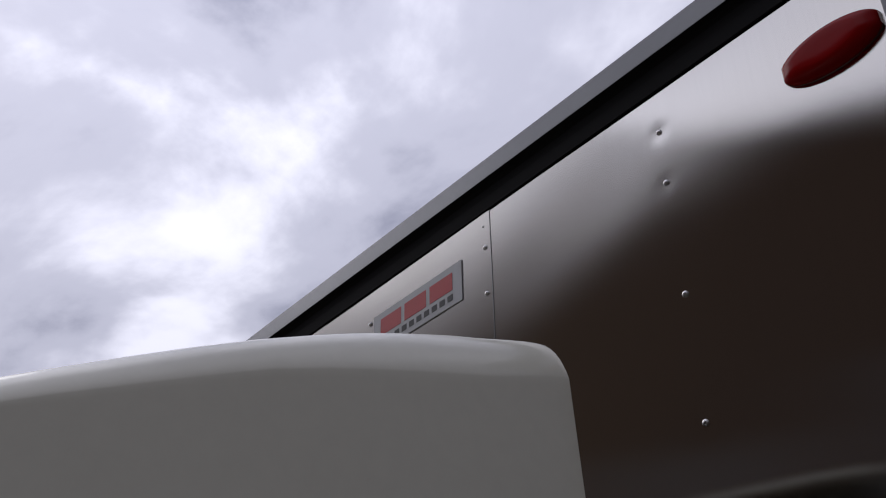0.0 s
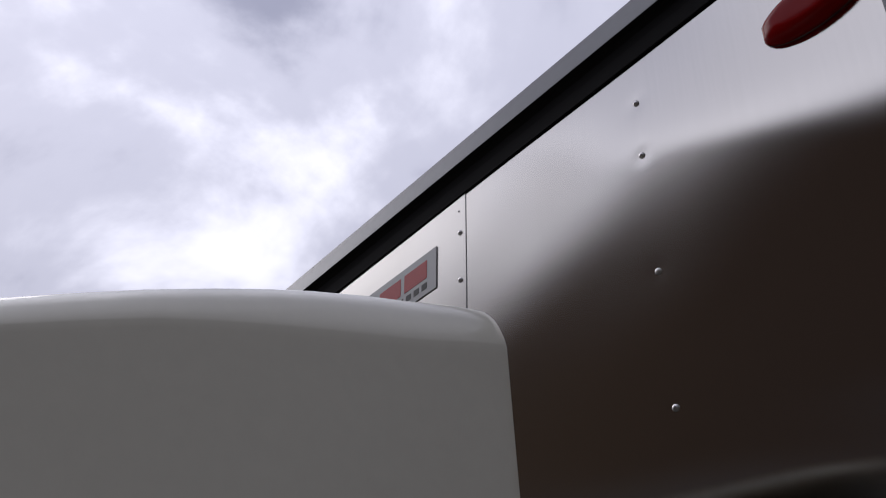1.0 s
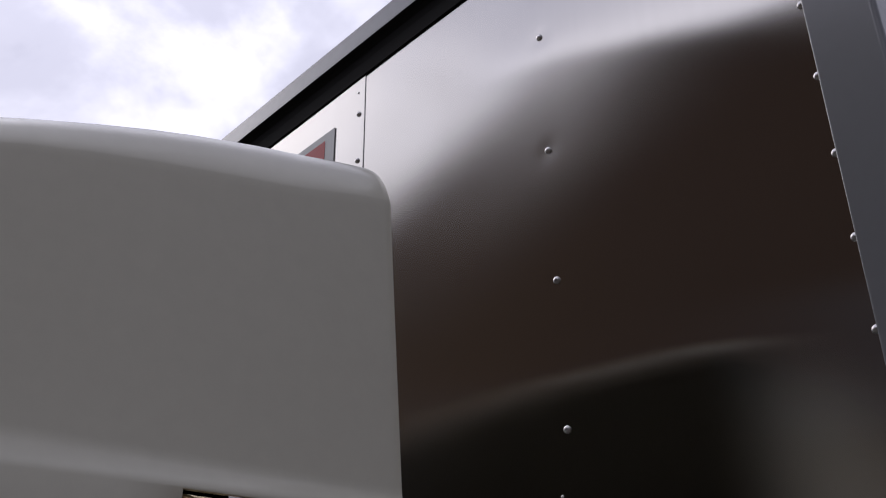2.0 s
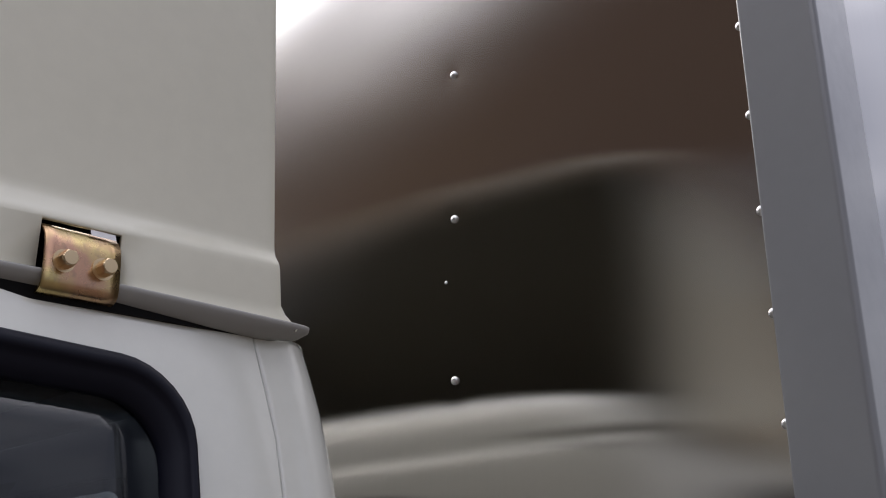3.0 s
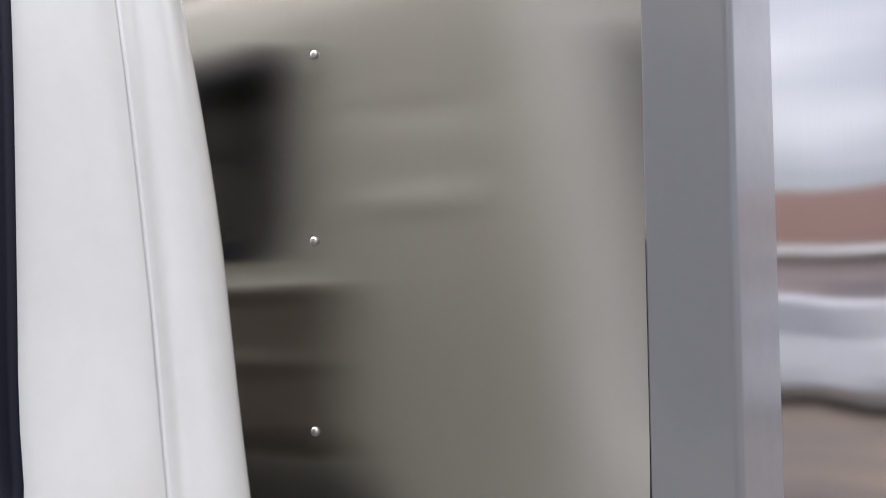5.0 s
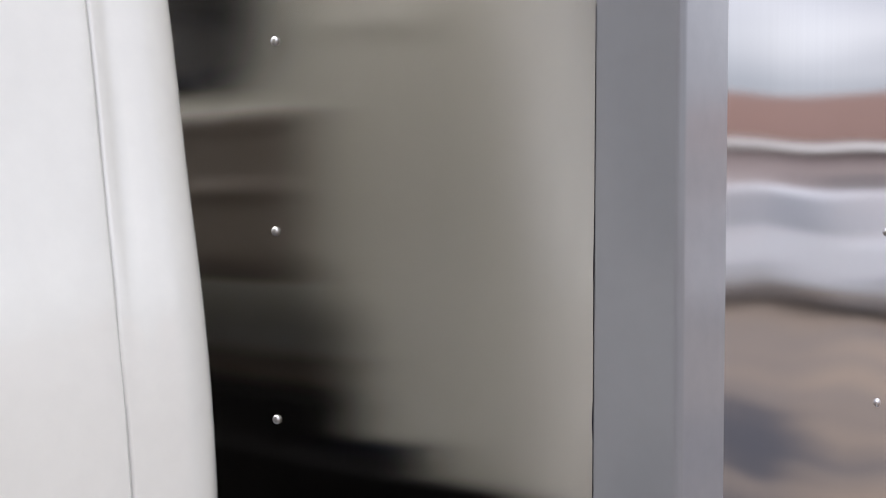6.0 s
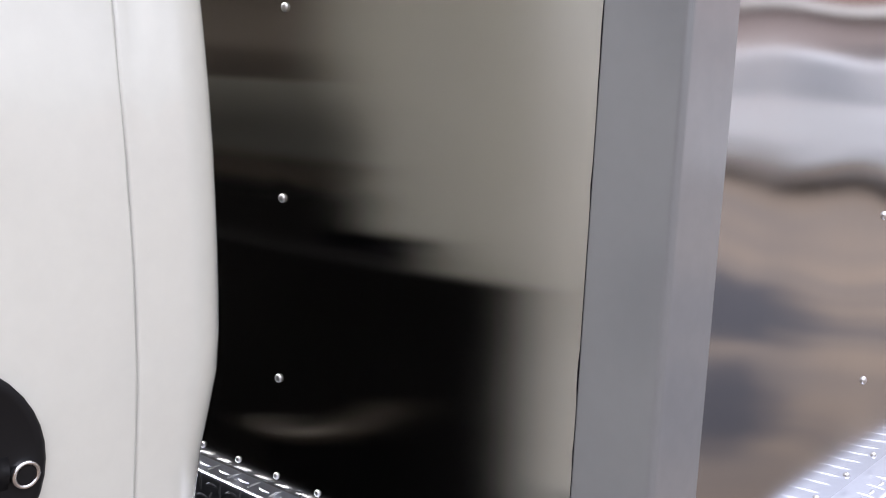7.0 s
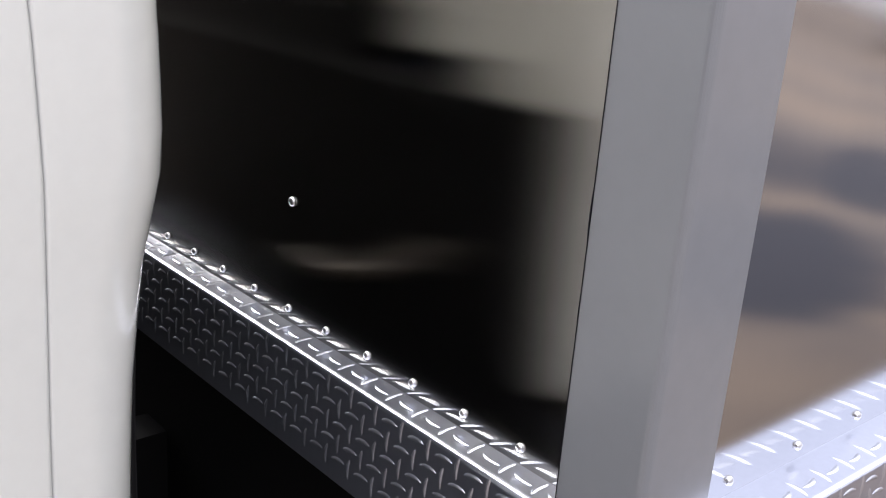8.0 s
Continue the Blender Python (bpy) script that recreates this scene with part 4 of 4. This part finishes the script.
# ---------------------------------------------------------------- fairing on the cab's roof
def build_fairing():
    fairing = thing("roof_fairing", "cream fibreglass wind fairing bolted to the cab roof", "wind fairing", (MID_X, -0.8, 2.165))
    back = fairing.location
    local = lambda p: (p[0] - back[0], p[1] - back[1], p[2] - back[2])
    # height of the rounded shoulder, and of the bend where the flat side begins, along the truck
    crest = [(-1.55, 2.255), (-1.40, 2.268), (-1.25, 2.298), (-1.10, 2.342), (-0.98, 2.404), (-0.88, 2.455), (-0.78, 2.501), (-0.68, 2.540), (-0.58, 2.575), (-0.48, 2.605), (-0.38, 2.629), (-0.339, 2.638)]
    crease = [(-1.55, 2.238), (-1.40, 2.246), (-1.25, 2.266), (-1.10, 2.300), (-1.0, 2.342), (-0.90, 2.385), (-0.80, 2.424), (-0.70, 2.461), (-0.60, 2.487), (-0.50, 2.508), (-0.44, 2.520), (-0.377, 2.534), (-0.339, 2.540)]
    # the top is fullest half way along and flattens towards its rear edge
    fullness = [(-1.55, 0.69), (-1.1, 0.69), (-0.85, 0.71), (-0.7, 0.77), (-0.58, 0.82), (-0.48, 0.805), (-0.41, 0.76), (-0.339, 0.71)]
    foot_z = lambda y: 2.179 + 0.05 * (y + 0.34)

    def profile(y):
        """Half of the cross-section, from the middle of the top down to the foot of the skirt."""
        low = curve_at(crease, y)
        h = curve_at(fullness, y) * (curve_at(crest, y) - low)
        toe = 0.04 * max(0.0, -0.34 - y)
        shape = [(MID_X, 1.65), (-0.95, 1.60), (-0.81, 1.50), (-0.70, 1.33), (-0.62, 1.20), (-0.53, 1.08), (-0.49, 1.01), (-0.46, 0.94), (-0.43, 0.82), (-0.419, 0.755), (-0.410, 0.675), (-0.4025, 0.575), (-0.3960, 0.465), (-0.3905, 0.335), (-0.3862, 0.195), (-0.3832, 0.085), (-0.3818, 0.01), (-0.3812, -0.025), (-0.3808, -0.06), (-0.3806, -0.19)]
        half = [(x - (toe if x > -0.7 else 0.0), low + h * k) for x, k in shape]
        up, dn = 2.2405 + 0.03 * (y + 0.34), 2.2305 + 0.05 * (y + 0.34)
        top = low - h * 0.19
        half += [(-0.3795 - toe, top + (up - top) * 0.35), (-0.378 - toe, top + (up - top) * 0.7), (-0.3768 - toe, up + 0.010), (-0.3764 - toe, up + 0.004), (-0.3750 - toe, up - 0.001)]
        half += [(-0.3708 - toe, dn + 0.003), (-0.3692 - toe, dn - 0.0002), (-0.3686 - toe, dn - 0.0026), (-0.3680 - toe, min(2.2165 + 0.03 * (y + 0.5155), dn - 0.005)), (-0.3676 - toe, foot_z(y) + 0.014), (-0.3672 - toe, foot_z(y) + 0.007), (-0.3655 - toe, foot_z(y) + 0.002), (-0.3640 - toe, foot_z(y) - 0.002)]
        return half

    def inward(half, d):
        """The profile moved in by d across its own line."""
        out = [(half[0][0], half[0][1] - 1.5 * d)]
        for a, (x, z), b in zip(half, half[1:], half[2:] + half[-1:]):
            tx, tz = b[0] - a[0], b[1] - a[1]
            n = math.hypot(tx, tz)
            w = d if z > 2.25 else min(d, 0.003)
            out.append((x + tz / n * w * 0.5, z - tx / n * w * 1.5))
        return out

    NOTCH = (-0.5462, -0.4835)
    ys = [(y, 0.0) for y in (-1.55, -1.4, -1.25, -1.1, -1.0, -0.94, -0.88, -0.82, -0.76, -0.70, -0.64, -0.59, NOTCH[0], NOTCH[1], -0.45, -0.42, -0.39, -0.365)]
    ys += [(-0.346, 0.0), (-0.3390, 0.0003), (-0.3375, 0.0010), (-0.3368, 0.0022), (-0.3368, 0.0036), (-0.3372, 0.0172), (-0.3400, 0.0182)]
    bm = bmesh.new()
    rows = []
    for y, d in ys:
        half = profile(y)
        if d:
            half = inward(half, d)
        full = half[::-1] + [(2 * MID_X - x, z) for x, z in half[1:]]
        near = min(1.0, max(0.0, (y + 0.45) / 0.1))
        # the rear edge leans, and flares out over the flange at its foot
        shift = lambda z: near * (-0.052 * (z - 2.24) + 0.014 * max(0.0, (2.199 - z) / 0.021) ** 2)
        rows.append([bm.verts.new(local((x, y + shift(z), z))) for x, z in full])
    count = len(rows[0])
    for k in range(len(rows) - 1):
        for i in range(count - 1):
            if ys[k][0] == NOTCH[0] and min(i, count - 2 - i) <= 3:
                continue
            if ys[k][1] > 0.0035 and rows[k][i].co.z + back[2] < 2.26:
                continue
            face = bm.faces.new((rows[k][i], rows[k][i + 1], rows[k + 1][i + 1], rows[k + 1][i]))
            # the turned-in rear rim is brown, with the gap's shade in its colour
            face.material_index = 2 if ys[k][1] > 0.0035 else 0
    shell = part("shell", bm, FAIRING_PAINT, fairing, "glossy cream fibreglass shell", True, SHELL_INSIDE)
    shell.data.materials.append(SHELL_RIM)
    thicken(shell, 0.004, -1, True).modifiers["thickness"].material_offset_rim = 0

    # dark pan that closes the shell to the roof; its black edge stands for the lip's shade
    pan = bmesh.new()
    ends = []
    for y, deep, inset in ((-1.54, 0.0172, 0.0), (-0.50, 0.0172, 0.0), (-0.42, 0.0170, 0.003), (-0.355, 0.0160, 0.012)):
        z = foot_z(y) + 0.001
        x = -0.3672 - inset - 0.04 * (-0.34 - y)
        ends.append([pan.verts.new(local(p)) for p in ((x, y, z), (x, y, z - deep), (2 * MID_X - x, y, z - deep), (2 * MID_X - x, y, z))])
    for a, b in zip(ends, ends[1:]):
        for k in range(4):
            pan.faces.new((a[k], a[(k + 1) % 4], b[(k + 1) % 4], b[k]))
    pan.faces.new(ends[0][::-1])
    pan.faces.new(ends[-1])
    part("lip_shade", pan, CHASSIS_SHADE_BLACK, fairing, "black pan edge for the shade under the lip")

    for flip in (False, True):
        side = (lambda p: local(mirror(p))) if flip else local
        # flange: runs back along the foot of the skirt, round the corner and some way across the rear
        line = [(-0.3602 - 0.04 * (-0.34 - y), y, foot_z(y) + 0.0062 * min(1.0, max(0.0, (-0.36 - y) / 0.16)) - 0.0004, foot_z(y) - 0.0158 + 0.0080 * min(1.0, max(0.0, (-0.38 - y) / 0.20)), -1.0, 0.0) for y in (-1.55, -1.2, -0.9, -0.7, -0.6, -0.5, -0.45, -0.40, -0.37)]
        line += [(-0.3606, -0.345, 2.1778, 2.1630, -1.0, 0.0), (-0.3625, -0.325, 2.1790, 2.1650, -0.98, -0.2), (-0.3665, -0.308, 2.1805, 2.1675, -0.9, -0.43), (-0.3725, -0.298, 2.1818, 2.1695, -0.75, -0.66), (-0.3810, -0.2925, 2.1827, 2.1710, -0.45, -0.9), (-0.392, -0.2905, 2.1832, 2.1715, -0.15, -1.0), (-0.42, -0.290, 2.1845, 2.172, 0.0, -1.0), (-0.50, -0.289, 2.188, 2.176, 0.0, -1.0), (-0.60, -0.289, 2.191, 2.181, 0.0, -1.0)]
        bm = bmesh.new()
        rings = []
        for x, y, hi, lo, ix, iy in line:
            deep = 0.028 if y < -0.33 or x < -0.40 else 0.015
            cut = [(0.0050, hi + 0.0008), (0.0008, hi + 0.0002), (0.0, hi - 0.0012), (0.0006, hi - 0.0046), (0.0040, (hi + lo) / 2 - 0.0010), (0.0100, lo + 0.0012), (deep, lo), (deep, hi)]
            rings.append([bm.verts.new(side((x + ix * d, y + iy * d, z))) for d, z in cut])
        for a, b in zip(rings, rings[1:]):
            for i in range(8):
                bm.faces.new((a[i], a[(i + 1) % 8], b[(i + 1) % 8], b[i]))
        bm.faces.new(rings[0])
        bm.faces.new(rings[-1][::-1])
        part("flange", bm, FLANGE_SHADED, fairing, "thick fibreglass foot flange, toned grey for its shade", True)

        # bent bracket that comes out through the notch and grips the flange
        y0, y1 = -0.5450, -0.4862
        tilt = lambda y: 0.04 * (y + 0.515)
        bend = [(-0.4200, 2.2112), (-0.4000, 2.2120), (-0.3860, 2.2112), (-0.3795, 2.2090), (-0.3740, 2.2050), (-0.3702, 2.1998), (-0.3684, 2.1940), (-0.3678, 2.1905), (-0.3672, 2.1865), (-0.3657, 2.1705), (-0.3655, 2.1680), (-0.3656, 2.1650), (-0.3662, 2.1620), (-0.3676, 2.1598), (-0.3700, 2.1582), (-0.3740, 2.1574), (-0.3900, 2.1568)]
        plate = grid_panel(spread(y0, y1, 6), bend, lambda y, p: side((p[0], y, p[1] + 0.002 + tilt(y))))
        clamp = thicken(part("clamp_bracket", plate, ZINC, fairing, "yellow zinc-plated bent bracket", True), 0.003, 0)
        # plain black sheet behind the notch blocks the view inside
        part("notch_backing", grid_panel([-0.562, -0.44], [2.165, 2.232], lambda y, z: side((-0.412, y, z))), CHASSIS_SHADE_BLACK, clamp)
        # a paler strip shows in the notch above the bracket
        part("pale_strip", grid_panel([-0.509, -0.4885], [2.2095, 2.2150], lambda y, z: side((-0.3722 - 0.5 * (z - 2.2095), y, z + tilt(y)))), PRIMER, clamp)
        for by in (-0.5310, -0.5005):
            bz = 2.1825 + tilt(by)
            bolt = bmesh.new()
            rows = []
            for x, r, n in ((-0.3660, 0.0086, 0), (-0.3642, 0.0086, 0), (-0.3641, 0.0064, 1), (-0.3550, 0.0064, 1), (-0.3535, 0.0060, 1), (-0.3528, 0.0052, 0), (-0.3527, 0.003, 0)):
                ring = []
                for i in range(24):
                    a = 2 * math.pi * i / 24 + by * 40
                    rr = r if not n else r * 0.866 / max(math.cos((a % (math.pi / 3)) - math.pi / 6), 0.1) * 1.06
                    ring.append(bolt.verts.new(side((x, by + rr * math.cos(a), bz + rr * math.sin(a)))))
                rows.append(ring)
            for a, b in zip(rows, rows[1:]):
                for i in range(24):
                    bolt.faces.new((a[i], a[(i + 1) % 24], b[(i + 1) % 24], b[i]))
            bolt.faces.new(rows[-1])
            part("bolt", bolt, BOLT_ZINC, clamp, "hexagon-headed bolt with washer")


build_fairing()


# ---------------------------------------------------------------- chassis
def build_chassis():
    ch = thing("truck_chassis", "black truck chassis on rubber-tyred wheels", "truck chassis", (MID_X, 0, 0))
    for x in (-0.32, 0.26):
        part("frame_rail", box(x, x + 0.06, -1.7, LEN - 0.1, 0.62, 0.80), CHASSIS_SHADE_BLACK, ch)
    for y in (-1.2, 0.3, 1.6, 2.9, 4.0):
        part("cross_member", box(-0.26, 0.26, y, y + 0.08, 0.64, 0.78), CHASSIS_SHADE_BLACK, ch)
    for y in (0.25, 1.3, 2.3, 3.3, 4.05):
        part("body_bearer", box(-1.06, 1.06, y, y + 0.07, 0.80, 0.88), CHASSIS_SHADE_BLACK, ch)
    # unseen black blockers, added to keep the space under the box dark
    part("under_box_blocker", box(-1.05, 1.03, 0.032, 0.95, 0.34, 0.78), CHASSIS_SHADE_BLACK, ch, "unseen black block that keeps the space under the box dark")
    part("front_blocker", box(-1.07, 1.07, 0.012, 0.028, 0.20, 0.929), CHASSIS_SHADE_BLACK, ch)
    part("engine_block", box(-0.5, 0.5, -1.6, -0.35, 0.45, 0.95), CHASSIS_SHADE_BLACK, ch)
    # assumed guards and flaps, added to keep the gap below the cab black
    for x in (-0.82, 0.55):
        part("mudguard", box(x, x + 0.27, -0.42, -0.30, 0.32, 1.0), CHASSIS_SHADE_BLACK, ch)
    for x in (-0.92, 0.50):
        part("mud_flap", box(x, x + 0.42, -0.365, -0.345, 0.30, 1.02), CHASSIS_SHADE_BLACK, ch, "black rubber mud flap")
    # unseen plate, added to keep light from the yard out of the gap
    part("bounce_blocker", box(-0.80, 0.80, -0.36, 0.02, 0.30, 0.34), CHASSIS_SHADE_BLACK, ch)
    for y in (-0.95, 2.9):
        part("axle", box(-0.75, 0.75, y - 0.05, y + 0.05, 0.35, 0.47), CHASSIS_SHADE_BLACK, ch)
        for x in (-0.76, 0.58):
            w = part("wheel", prism([(y + p[0], 0.40 + p[1]) for p in arc(0, 0, 0.40, 0, 350, 35)], "x", x, x + 0.19), TYRE, ch)
            soften(w, 0.02, 2)
            part("rim", prism([(y + p[0], 0.40 + p[1]) for p in arc(0, 0, 0.22, 0, 345, 23)], "x", x - 0.004, x + 0.194), RIM, w)
        for x in (-0.40, 0.38):
            part("spring", box(x, x + 0.05, y - 0.5, y + 0.5, 0.47, 0.62), CHASSIS_SHADE_BLACK, ch)


build_chassis()
build_rivets(near_sheet, far_sheet, side_sheet)
